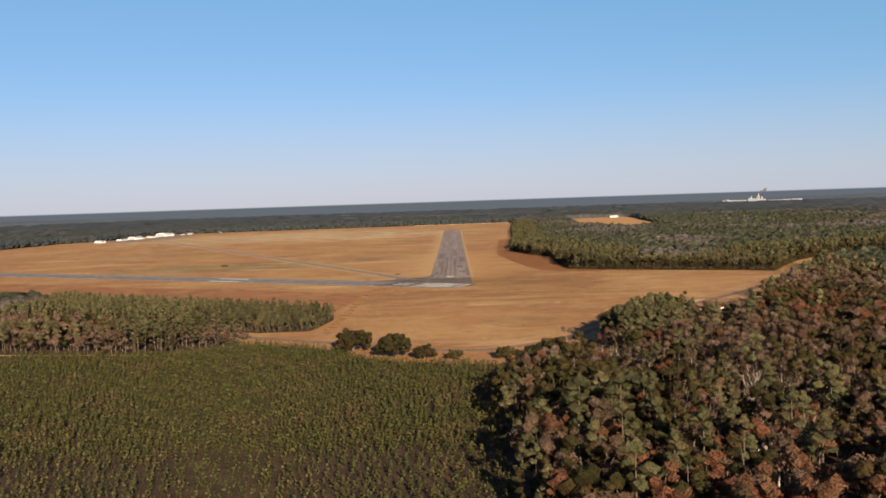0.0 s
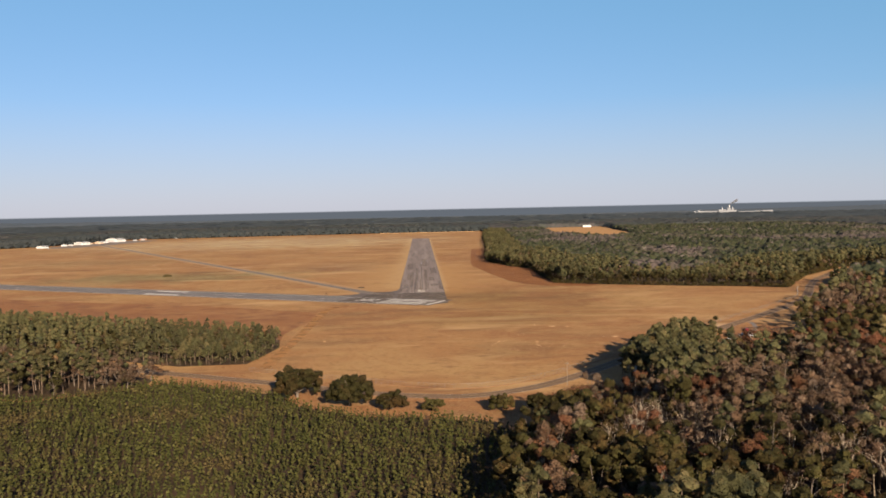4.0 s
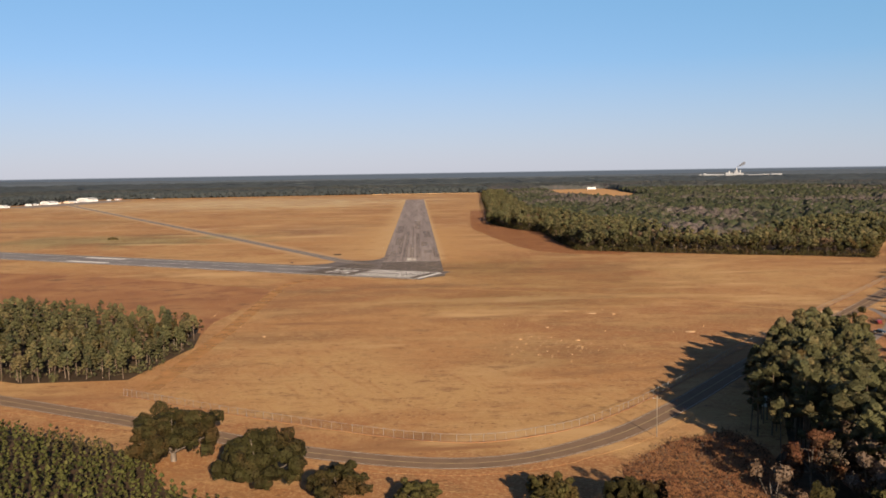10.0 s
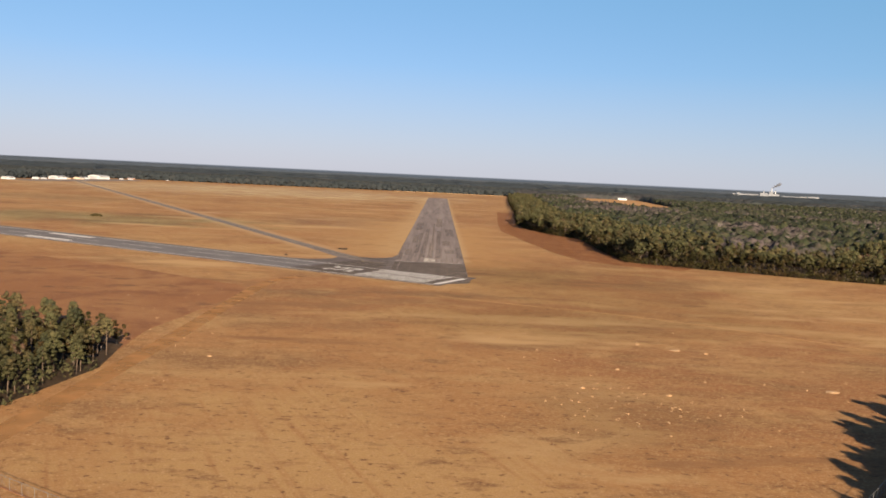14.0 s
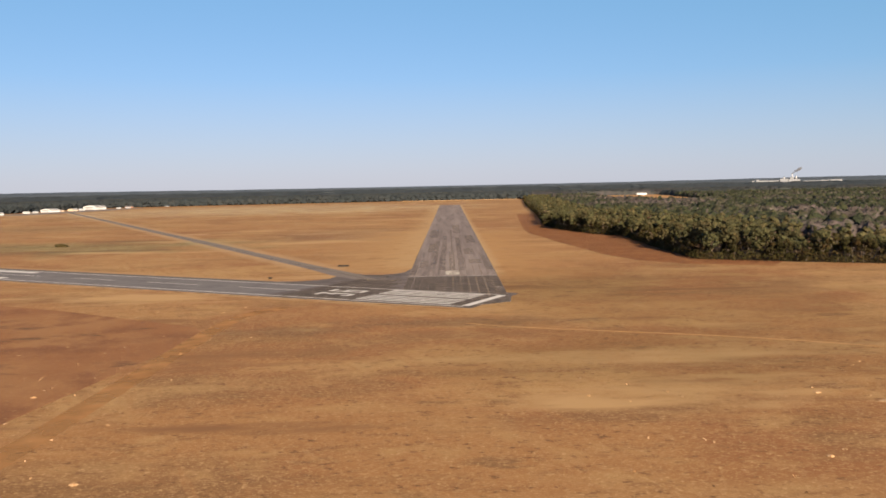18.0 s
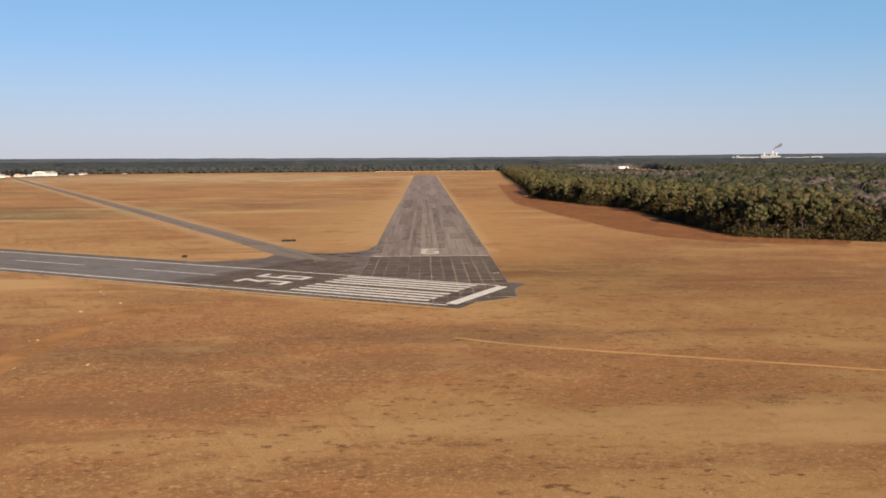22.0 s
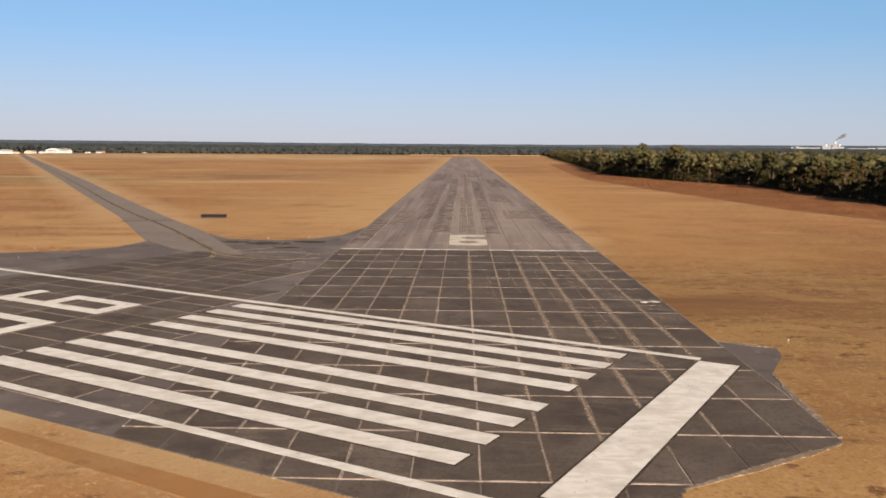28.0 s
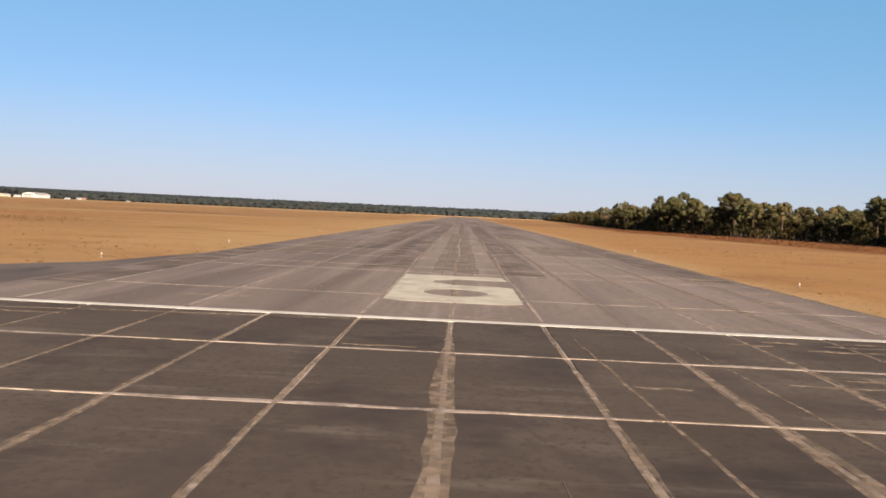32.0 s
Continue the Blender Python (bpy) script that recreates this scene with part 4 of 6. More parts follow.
KINDS = {
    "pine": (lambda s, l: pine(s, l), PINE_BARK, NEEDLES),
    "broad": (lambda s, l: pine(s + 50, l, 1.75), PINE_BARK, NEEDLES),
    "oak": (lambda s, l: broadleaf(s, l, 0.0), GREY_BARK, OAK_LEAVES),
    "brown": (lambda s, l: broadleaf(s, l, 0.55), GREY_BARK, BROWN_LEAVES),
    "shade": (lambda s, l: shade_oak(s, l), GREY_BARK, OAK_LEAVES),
    "rust": (lambda s, l: broadleaf(s + 7, l, 0.15), GREY_BARK, RUST_LEAVES),
    "pale": (lambda s, l: broadleaf(s + 29, l, 0.9), PALE_BARK, BROWN_LEAVES),
    "russet": (lambda s, l: broadleaf(s + 13, l, 0.0), GREY_BARK, BROWN_LEAVES),
    "far": (lambda s, l: far_tree(s, l), GREY_BARK, HAZED_LEAVES),
}
TREE_WORDS = {
    "pine": ("pine_tree", "tall pine with a bare trunk and ragged green crown", "pine tree"),
    "broad": ("pine_tree", "broad-crowned old pine at the wood's edge", "pine tree"),
    "oak": ("oak_tree", "dark evergreen oak with a spreading crown", "oak tree"),
    "brown": ("bare_tree", "half-bare grey-brown winter hardwood tree", "tree"),
    "shade": ("live_oak", "low wide live oak beside the road bend", "oak tree"),
    "pale": ("bare_tree", "leafless tree with pale sunlit limbs", "tree"),
    "russet": ("russet_oak", "oak with a full crown of brown winter leaves", "oak tree"),
    "far": ("oak_tree", "tree at the far end of the field, haze painted in", "oak tree"),
    "rust": ("autumn_tree", "hardwood tree with rust-red withered leaves", "tree"),
}


def jitter_grid(poly, step, seed, keep=None):
    rng = np.random.default_rng(seed)
    xs, ys = [p[0] for p in poly], [p[1] for p in poly]
    gx, gy = np.meshgrid(np.arange(min(xs), max(xs), step), np.arange(min(ys), max(ys), step))
    x = (gx + (rng.random(gx.shape) - 0.5) * step * 0.9).ravel()
    y = (gy + (rng.random(gy.shape) - 0.5) * step * 0.9).ravel()
    ok = inside(poly, x, y)
    if keep is not None:
        ok &= keep(x, y)
    return x[ok], y[ok]


def mixed(x, y, shares, seed):
    """A kind for each tree: shares of (kind, weight), drifting in patches."""
    rng = np.random.default_rng(seed)
    kinds = [k for k, _ in shares]
    w = np.array([v for _, v in shares], float)
    wave = np.stack([np.sin(x * (0.021 + 0.006 * i) + 1.7 * i) + np.sin(y * (0.027 - 0.004 * i) + 2.3 * i) for i in range(len(w))], axis=1)
    p = w * np.exp(wave * 1.0)
    c = np.cumsum(p / p.sum(axis=1)[:, None], axis=1)
    return np.array([kinds[int(i)] for i in (rng.random(len(x))[:, None] > c).sum(axis=1)])


heroes = {k: [] for k in KINDS}
mids = {(k, l): [] for k in KINDS for l in (1, 2)}
prng = np.random.default_rng(11)


def plant(x, y, kinds, level, low=0.8, high=1.15):
    for i in range(len(x)):
        lv = level[i] if hasattr(level, "__len__") else level
        e = (float(x[i]), float(y[i]), float(grade(x[i], y[i])), prng.random() * 6.283, low + (high - low) * prng.random())
        (heroes[kinds[i]] if lv == 0 else mids[(kinds[i], lv)]).append(e)


PALE_STAND = [(57, -512), (92, -503), (102, -536), (62, -550)]
# openings cut along the camera's sight lines, so the drive and its yard show between the trees
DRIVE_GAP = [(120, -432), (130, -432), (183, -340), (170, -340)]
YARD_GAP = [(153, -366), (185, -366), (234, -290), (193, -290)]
# woods southeast, beyond the road: pines and oaks by the road, withered hardwoods behind
x, y = jitter_grid(R1, 8.6, 21, lambda a, b: (a < 420) & (b > -745))
d_edge = near_line(R1_EDGE + [(205, -352), (245, -270), (283, -215), (369, -91), (441, 50)], x, y)
front = (y > -455) & (x < 168) | (d_edge < 8)
kind = np.where(front, mixed(x, y, [("pine", 7), ("oak", 3.2), ("brown", 0.5), ("rust", 0.2)], 3),
                np.where(y < -495, mixed(x, y, [("pine", 0.5), ("oak", 5.0), ("brown", 1.6), ("rust", 1.8), ("russet", 0.9), ("pale", 0.7)], 4), mixed(x, y, [("pine", 1.0), ("oak", 2.4), ("brown", 3.2), ("rust", 1.2), ("russet", 1.3)], 14)))
lv = np.where(x < 220, 1, 2)
lv[(y > -452) & (y < -300) & (x < 190) & (np.arange(len(x)) % 8 != 0)] = 0
lv[(y > -660) & (y <= -452) & (x < 165) & (x > 54) & (np.arange(len(x)) % 5 != 0)] = 0
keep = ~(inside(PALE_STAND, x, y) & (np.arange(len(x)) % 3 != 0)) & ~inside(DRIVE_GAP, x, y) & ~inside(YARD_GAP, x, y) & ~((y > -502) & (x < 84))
f1, f2 = keep & front, keep & ~front
plant(x[f1], y[f1], kind[f1], lv[f1], 0.62, 0.88)
for ok, low, high in ((f2 & (y < -420), 0.80, 1.18), (f2 & (y >= -420), 0.60, 0.90)):
    plant(x[ok], y[ok], kind[ok], lv[ok], low, high)
x, y = jitter_grid(PALE_STAND, 7.5, 29)
plant(x, y, mixed(x, y, [("pale", 1)], 16), 0, 0.80, 1.05)
x, y = jitter_grid([(88, -428), (104, -394), (134, -354), (155, -334), (168, -336), (150, -378), (118, -436)], 4.7, 27)
plant(x, y, mixed(x, y, [("pine", 6), ("oak", 3)], 12), 0, 0.64, 0.86)
x, y = jitter_grid([(93, -464), (96, -438), (105, -412), (124, -424), (122, -470), (98, -482)], 5.0, 28)
plant(x, y, mixed(x, y, [("pine", 5), ("oak", 3)], 15), 0, 0.70, 0.95)
# wood beyond the field
x, y = jitter_grid(R2, 8.0, 22, lambda a, b: near_line(R2_EDGE, a, b) < np.where(b < 620, 110, 72))
d_edge = near_line(R2_EDGE, x, y)
kind = np.where(d_edge < 14, mixed(x, y, [("broad", 1.6), ("oak", 6), ("russet", 0.15)], 5),
                np.where(d_edge < 38, mixed(x, y, [("pine", 0.8), ("broad", 4.5), ("oak", 2.0)], 17), mixed(x, y, [("pine", 1.5), ("broad", 3.0), ("oak", 1.6), ("brown", 1.5), ("russet", 0.2)], 6)))
lv = np.where((y < 560) & (x < 330) & (d_edge < 34), 1, 2)
lv[(d_edge < 20) & (y < 480) & (x < 215)] = 0
for ok, low, high in (((d_edge < 14) & (y < 560), 0.51, 0.81), ((d_edge < 14) & (y >= 560), 0.46, 0.66), ((d_edge >= 14) & (y < 560), 0.49, 0.67), ((d_edge >= 14) & (y >= 560), 0.44, 0.56)):
    plant(x[ok], y[ok], kind[ok], lv[ok], low, high)
# woods west of the approach
x, y = jitter_grid(L1, 5.0, 23, lambda a, b: a > -385)
kind = mixed(x, y, [("pine", 9), ("oak", 0.9), ("brown", 0.6)], 7)
lv = np.where(x > -190, 1, 2)
lv[(x > -135)] = 0
plant(x, y, kind, lv, 0.39, 0.51)
x, y = jitter_grid(L2, 6.6, 24, lambda a, b: a > -385)
kind = mixed(x, y, [("pine", 0.9), ("oak", 0.9), ("brown", 6), ("russet", 0.8)], 8)
lv = np.where(x > -230, 1, 2)
lv[(x > -180)] = 0
plant(x, y, kind, lv, 0.55, 0.82)
# trees round the road's bend, ahead of the plantation
for bx, by, s in ((-56, -433, 1.05), (-31, -452, 0.95), (-13, -459, 0.6), (4, -463, 0.45), (32, -466, 0.5), (48, -472, 0.6)):
    heroes["shade"].append((bx, by, 0.0, bx * 1.3, s * 1.25))
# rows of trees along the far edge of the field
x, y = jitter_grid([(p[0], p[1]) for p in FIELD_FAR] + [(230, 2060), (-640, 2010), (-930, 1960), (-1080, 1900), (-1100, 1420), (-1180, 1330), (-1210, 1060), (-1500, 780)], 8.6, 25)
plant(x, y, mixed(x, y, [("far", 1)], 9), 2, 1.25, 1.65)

for kname, places in heroes.items():
    make, bark, leafmat = KINDS[kname]
    name, label, cat = TREE_WORDS[kname]
    protos = []
    for s in range(4):
        (wv, wf), lvs = make(s, 0)
        tree = tagged(new(name), label, cat, cat + "s at the wood's edge")
        bulk("trunk", wv, wf, bark, tree)
        bulk("crown", lvs, leaf_faces(len(lvs)), leafmat, tree)
        protos.append((tree, [False]))
    places.sort(key=lambda e: e[0] ** 2 + (e[1] + 250) ** 2)
    for i, (px, py, pz, a, s) in enumerate(places):
        if i >= 200:
            mids[(kname, 1)].append((px, py, pz, a, s))
            continue
        tree, used = protos[i % 4]
        m = Matrix.Translation((px, py, pz)) @ Matrix.Rotation(a, 4, 'Z')
        if used[0]:
            tree = copy_thing(tree, m)
        used[0] = True
        tree.matrix_basis = m
        tree.scale = (s, s, s * (0.94 + 0.12 * math.sin(i * 1.7)))
    for tree, used in protos:
        if not used[0]:
            for o in (*tree.children, tree):
                bpy.data.objects.remove(o)


def forest(name, label, kname, level, places):
    """Many trees of one kind, as two joined meshes: wood and leaves."""
    if not places:
        return
    make, bark, leafmat = KINDS[kname]
    e = np.array(places)
    var = [make(s + 20, level) for s in range(5)]
    wv_all, wf_all, lv_all, n = [], [], [], 0
    for k in range(5):
        sub = e[k::5]
        if not len(sub):
            continue
        (wv, wf), lvs = var[k]
        c, s = np.cos(sub[:, 3])[:, None], np.sin(sub[:, 3])[:, None]
        sc = sub[:, 4][:, None]

        def place(v):
            xx = (v[None, :, 0] * c - v[None, :, 1] * s) * sc + sub[:, 0][:, None]
            yy = (v[None, :, 0] * s + v[None, :, 1] * c) * sc + sub[:, 1][:, None]
            zz = v[None, :, 2] * sc + sub[:, 2][:, None]
            return np.stack([xx, yy, zz], axis=2).reshape(-1, 3)
        wv_all.append(place(wv))
        wf_all.append((wf[None] + (np.arange(len(sub)) * len(wv))[:, None, None]).reshape(-1, wf.shape[1]) + n)
        n += len(wv) * len(sub)
        lv_all.append(place(lvs))
    top = tagged(new(name), label, "woods", kind="stuff")
    tagged(bulk("trunks", np.concatenate(wv_all), np.concatenate(wf_all), bark, top), kind="stuff")
    leaf = np.concatenate(lv_all)
    tagged(bulk("crowns", leaf, leaf_faces(len(leaf)), leafmat, top), kind="stuff")


STANDS = {
    "pine": ("pine_woods", "dense stand of tall green pines"), "oak": ("oak_woods", "dense stand of dark evergreen oaks"),
    "broad": ("pine_woods", "dense stand of broad-crowned pines"),
    "shade": ("oak_woods", "dense stand of low oaks"), "brown": ("bare_woods", "grey-brown half-bare winter hardwoods"),
    "pale": ("bare_woods", "leafless pale-limbed trees"),
    "rust": ("autumn_woods", "scattered rust-red hardwoods"), "russet": ("russet_woods", "brown-leaved winter oaks"),
    "far": ("far_tree_line", "grey-green tree line along the far field"),
}
for (kname, level), places in mids.items():
    for k in range(1 if kname == "far" else 6):        # several interleaved stands, each of its own tone
        forest(*STANDS[kname], kname, level, places if kname == "far" else places[k::6])

# plantation of young pines in rows
rng = np.random.default_rng(31)
yx, yy = jitter_grid(YOUNG, 2.4, 32, lambda a, b: (a > -265) & (b > -625))
sx_, sy_ = jitter_grid([(-265, -625), (22, -625), (22, -755), (-265, -755)], 3.4, 34)
yx, yy = np.concatenate([yx, sx_]), np.concatenate([yy, sy_])
vs = []
proto = []
for s in range(5):
    r = np.random.default_rng(40 + s)
    h = 3.3 + r.random()
    proto.append(np.concatenate([leaf_quads(r, (0, 0, h * f), 1.0 * (1.1 - f) + 0.12, q, 1.05, 0.8) for f, q in ((0.3, 4), (0.65, 3), (0.95, 3))]))
for i in range(len(yx)):
    s = 0.55 + 0.5 * rng.random()
    vs.append(proto[i % 5] * s + np.array([yx[i], yy[i], 0]))
vs = np.concatenate(vs)
tagged(bulk("young_pines", vs, leaf_faces(len(vs)), YOUNG_NEEDLES), "plantation of young yellow-green pines in rows", "pine plantation", kind="stuff")

# scrub along the road and wood edges
bx, by = jitter_grid(BRUSH, 1.7, 33)
for first, mat, label in ((0, BROWN_LEAVES, "tangled grey-brown brush beside the road"), (1, RUST_LEAVES, "tangled reddish-brown brush beside the road")):
    vs = np.concatenate([leaf_quads(rng, (a, b, 0.6), 1.1 + 0.5 * rng.random(), 16, 0.5, 0.9, 0.2, 0.15, 0.6) for a, b in list(zip(bx, by))[first::2]])
    tagged(bulk("brush", vs, leaf_faces(len(vs)), mat), label, "brush", kind="stuff")


def hem(line, step, wide, seed, near=(0, 0)):
    """Leafy undergrowth from the ground up along a wood's edge."""
    r = np.random.default_rng(seed)
    out = []
    for a, b in zip(line[:-1], line[1:]):
        ln = math.hypot(b[0] - a[0], b[1] - a[1])
        nx, ny = (b[1] - a[1]) / ln, -(b[0] - a[0]) / ln
        far = math.hypot((a[0] + b[0]) / 2, (a[1] + b[1]) / 2 + 60) > 520
        st = step * (2.2 if far else 1)
        for k in range(int(ln / st)):
            f = (k + r.random()) * st / ln
            o = wide * r.random() - 1.0
            rad = 1.5 + 1.9 * r.random()
            z = rad * 0.7 + 2.6 * r.random() * min(1.0, max(0.0, o / 2))
            out.append(leaf_quads(r, (a[0] + (b[0] - a[0]) * f + nx * o, a[1] + (b[1] - a[1]) * f + ny * o, z), rad, 14 if far else 34, 1.9 if far else 0.95, 1.0))
    return np.concatenate(out)


vs = hem(R2_EDGE[::-1], 0.95, 5.5, 36)
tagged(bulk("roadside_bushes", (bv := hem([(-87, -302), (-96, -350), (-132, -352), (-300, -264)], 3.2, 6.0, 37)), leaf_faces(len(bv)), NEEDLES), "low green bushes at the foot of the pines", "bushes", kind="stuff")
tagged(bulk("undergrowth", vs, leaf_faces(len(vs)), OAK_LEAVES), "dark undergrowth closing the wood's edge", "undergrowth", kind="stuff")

# ---------------------------------------------------------------- distant canopy


def canopy(name, label, step, x0, x1, y0, y1, keep, height, rough, seed, material=CANOPY, crown=0.0):
    rng = np.random.default_rng(seed)
    gx, gy = np.meshgrid(np.arange(x0, x1, step), np.arange(y0, y1, step))
    x = gx + (rng.random(gx.shape) - 0.5) * step * 0.8
    y = gy + (rng.random(gy.shape) - 0.5) * step * 0.8
    ok = keep(gx, gy)
    quad = ok[:-1, :-1] & ok[1:, :-1] & ok[:-1, 1:] & ok[1:, 1:]
    full = np.zeros_like(ok)
    full[1:-1, 1:-1] = quad[:-1, :-1] & quad[1:, :-1] & quad[:-1, 1:] & quad[1:, 1:]
    lump = rough * (rng.random(gx.shape) - 0.5) * 2
    if crown:
        # rounded crowns: height falls off from the nearest of a scatter of tree tops
        cell = np.stack([np.floor(x / crown), np.floor(y / crown)], axis=-1)
        best = np.full(x.shape, 1e9)
        tall = np.zeros(x.shape)
        for ox in (-1, 0, 1):
            for oy in (-1, 0, 1):
                cx, cy = cell[..., 0] + ox, cell[..., 1] + oy
                h1 = np.modf(np.abs(np.sin(cx * 12.9898 + cy * 78.233) * 43758.5))[0]
                h2 = np.modf(np.abs(np.sin(cx * 39.346 + cy * 11.135) * 24634.6))[0]
                d = np.hypot(x - (cx + h1) * crown, y - (cy + h2) * crown)
                tall = np.where(d < best, h1 * 0.6 + h2 * 0.4, tall)
                best = np.minimum(best, d)
        lump = rough * (1.4 * (tall - 0.5) * 2 - 2.3 * (best / crown) ** 2 * 2) + 0.3 * lump + 2.2
    z = grade(x, y) + np.where(full, height + lump, 0)
    ids = np.arange(gx.size).reshape(gx.shape)
    f = np.stack([ids[:-1, :-1], ids[:-1, 1:], ids[1:, 1:], ids[1:, :-1]], axis=2)[quad]
    used, f = np.unique(f, return_inverse=True)
    v = np.stack([x.ravel(), y.ravel(), z.ravel()], axis=1)[used]
    f = f.reshape(-1, 4)
    tri = np.concatenate([f[:, [0, 1, 2]], f[:, [0, 2, 3]]])
    tagged(bulk(name, v, tri, material), label, "woods", kind="stuff")


OPEN = [p for p in FIELD_FAR] + [(215, 1930)] + R2_EDGE[1:15] + [(372, -10), (410, -40), (335, -160), (250, -270), (110, -400), (40, -460), (-60, -425), (-92, -372), (-92, -272), (-270, -182), (-560, -30), (-900, 140), (-1500, 440)]


def open_land(x, y):
    return inside(OPEN, x, y) | inside(CLEARING, x, y) | inside(YARD, x, y) | ((near_line(ROAD_LINE[::6], x, y) < 9) & (x < 520))


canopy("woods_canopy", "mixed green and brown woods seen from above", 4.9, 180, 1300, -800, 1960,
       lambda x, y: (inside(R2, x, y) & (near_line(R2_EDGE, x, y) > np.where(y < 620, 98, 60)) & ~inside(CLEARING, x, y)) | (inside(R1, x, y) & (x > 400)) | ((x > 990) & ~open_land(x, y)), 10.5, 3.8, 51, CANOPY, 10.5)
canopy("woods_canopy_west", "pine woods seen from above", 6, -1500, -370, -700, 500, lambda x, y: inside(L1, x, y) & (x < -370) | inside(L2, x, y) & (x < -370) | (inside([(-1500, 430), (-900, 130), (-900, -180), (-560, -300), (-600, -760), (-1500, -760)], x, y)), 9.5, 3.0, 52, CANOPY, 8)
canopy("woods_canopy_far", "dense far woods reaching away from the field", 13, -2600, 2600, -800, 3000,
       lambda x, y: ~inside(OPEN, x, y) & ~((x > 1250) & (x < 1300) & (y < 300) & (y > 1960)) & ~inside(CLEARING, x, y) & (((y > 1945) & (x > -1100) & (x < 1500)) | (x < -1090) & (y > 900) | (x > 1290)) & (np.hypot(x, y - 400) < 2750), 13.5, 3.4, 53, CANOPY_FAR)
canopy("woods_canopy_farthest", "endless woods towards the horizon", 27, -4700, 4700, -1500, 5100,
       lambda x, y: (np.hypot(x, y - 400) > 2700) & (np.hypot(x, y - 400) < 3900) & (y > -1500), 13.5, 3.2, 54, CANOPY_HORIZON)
# the wooded rim of the land, raised to the view's horizon, haze painted in
rim_v, rim_f = [], []
n = 420
for k in range(n + 1):
    a = math.radians(-25) + math.radians(230) * k / n
    cx, cy = math.cos(a), math.sin(a)
    for r, z in ((3780, 12), (3870, 30 + 2 * noise.noise((k * 0.31, 7, 0))), (4150, 36 + 2 * noise.noise((k * 0.31, 9, 0))), (4500, 42 + 1.6 * math.sin(k * 0.9) * math.sin(k * 0.37)), (4800, 47 + 2.2 * noise.noise((k * 0.23, 0, 0))), (4850, 48 + 1.5 * noise.noise((k * 0.7, 3, 0))), (4900, 20)):
        rim_v.append((cx * r, 400 + cy * r * 0.985, z))
for k in range(n):
    for j in range(6):
        a = k * 7 + j
        rim_f.append((a, a + 1, a + 8, a + 7))
tagged(bulk("backdrop", rim_v, rim_f, HAZE_WOODS), "wooded horizon painted in hazy blue-grey", "horizon", kind="structure")

# ---------------------------------------------------------------- road, fence and roadside
road = tagged(part("road", ribbon(bmesh.new(), ROAD_LINE, 3.9, -3.9, -0.2, 0.08), ROAD), "two-lane grey country road along the airfield fence", "road", kind="structure")
part("verge", ribbon(bmesh.new(), ROAD_LINE, 7.2, -7.4, -0.1, 0.05, 0.6, 8), GRASS, road, "dry mown roadside verge")
for off in (3.45, -3.3):
    part("edge_line", ribbon(bmesh.new(), ROAD_LINE, off, off - 0.11, 0.0, 0.088), OLD_PAINT, road, "thin white edge line")
part("centre_line", ribbon(bmesh.new(), ROAD_LINE, 0.12, -0.12, 0.0, 0.088), YELLOW_PAINT, road, "yellow centre line")
tagged(part("driveway_apron", prism(bmesh.new(), [(189, -262), (197, -252), (204, -246), (209, -252), (203, -259), (195, -268)], -0.1, 0.075), DIRT), "pale sandy driveway mouth at the fence gate", "driveway", kind="structure")
tagged(part("driveway_yard", ribbon(bmesh.new(), curve_points([(226, -246), (219, -272), (204, -296), (186, -316), (170, -330)], 4), 1.5, -1.5, -0.1, 0.07, 0.3), TAXI), "pale gravel drive into the yard", "driveway", kind="structure")

fence = tagged(new("fence"), "chain-link airfield fence on galvanised posts", "fence")
post_mesh = None
for i, (px, py) in enumerate(FENCE_LINE):
    if post_mesh is None:
        bm = cyl(bmesh.new(), (0, 0, -0.2), (0, 0, 2.2), 0.045, 0.045, 6)
        cyl(bm, (0, 0, 2.2), (0.0, 0.0, 2.26), 0.06, 0.02, 6)
        post_mesh = part("post", bm, GALV, fence).data
        ob = bpy.data.objects["post"]
    else:
        ob = new("post", post_mesh)
        ob.parent = fence
    ob.location = (px, py, 0)
for z, w in ((2.18, 0.03), (0.08, 0.012)):
    part("top_rail" if z > 2 else "wire", ribbon(bmesh.new(), FENCE_LINE, w, -w, z, z + 2 * w), GALV, fence)
for sgn in (1, -1):
    bm = bmesh.new()
    for a, b in zip(FENCE_LINE[:-1], FENCE_LINE[1:]):
        for k in range(10):
            f0, f1 = k / 10, k / 10 + 0.7 * sgn
            if 0 <= f1 <= 1:
                p = (a[0] + (b[0] - a[0]) * f0, a[1] + (b[1] - a[1]) * f0, 0.1)
                q = (a[0] + (b[0] - a[0]) * f1, a[1] + (b[1] - a[1]) * f1, 2.15)
                cyl(bm, p, q, 0.003, 0.003, 3)
    tagged(part("chain_link", bm, GALV, fence), kind="stuff")
tagged(part("fence_weeds", ribbon(bmesh.new(), FENCE_LINE, 0.45, -0.3, -0.1, 0.1, 0.2, 9), UNMOWN_GRASS), "dark unmown weeds along the fence", "weeds", kind="structure")

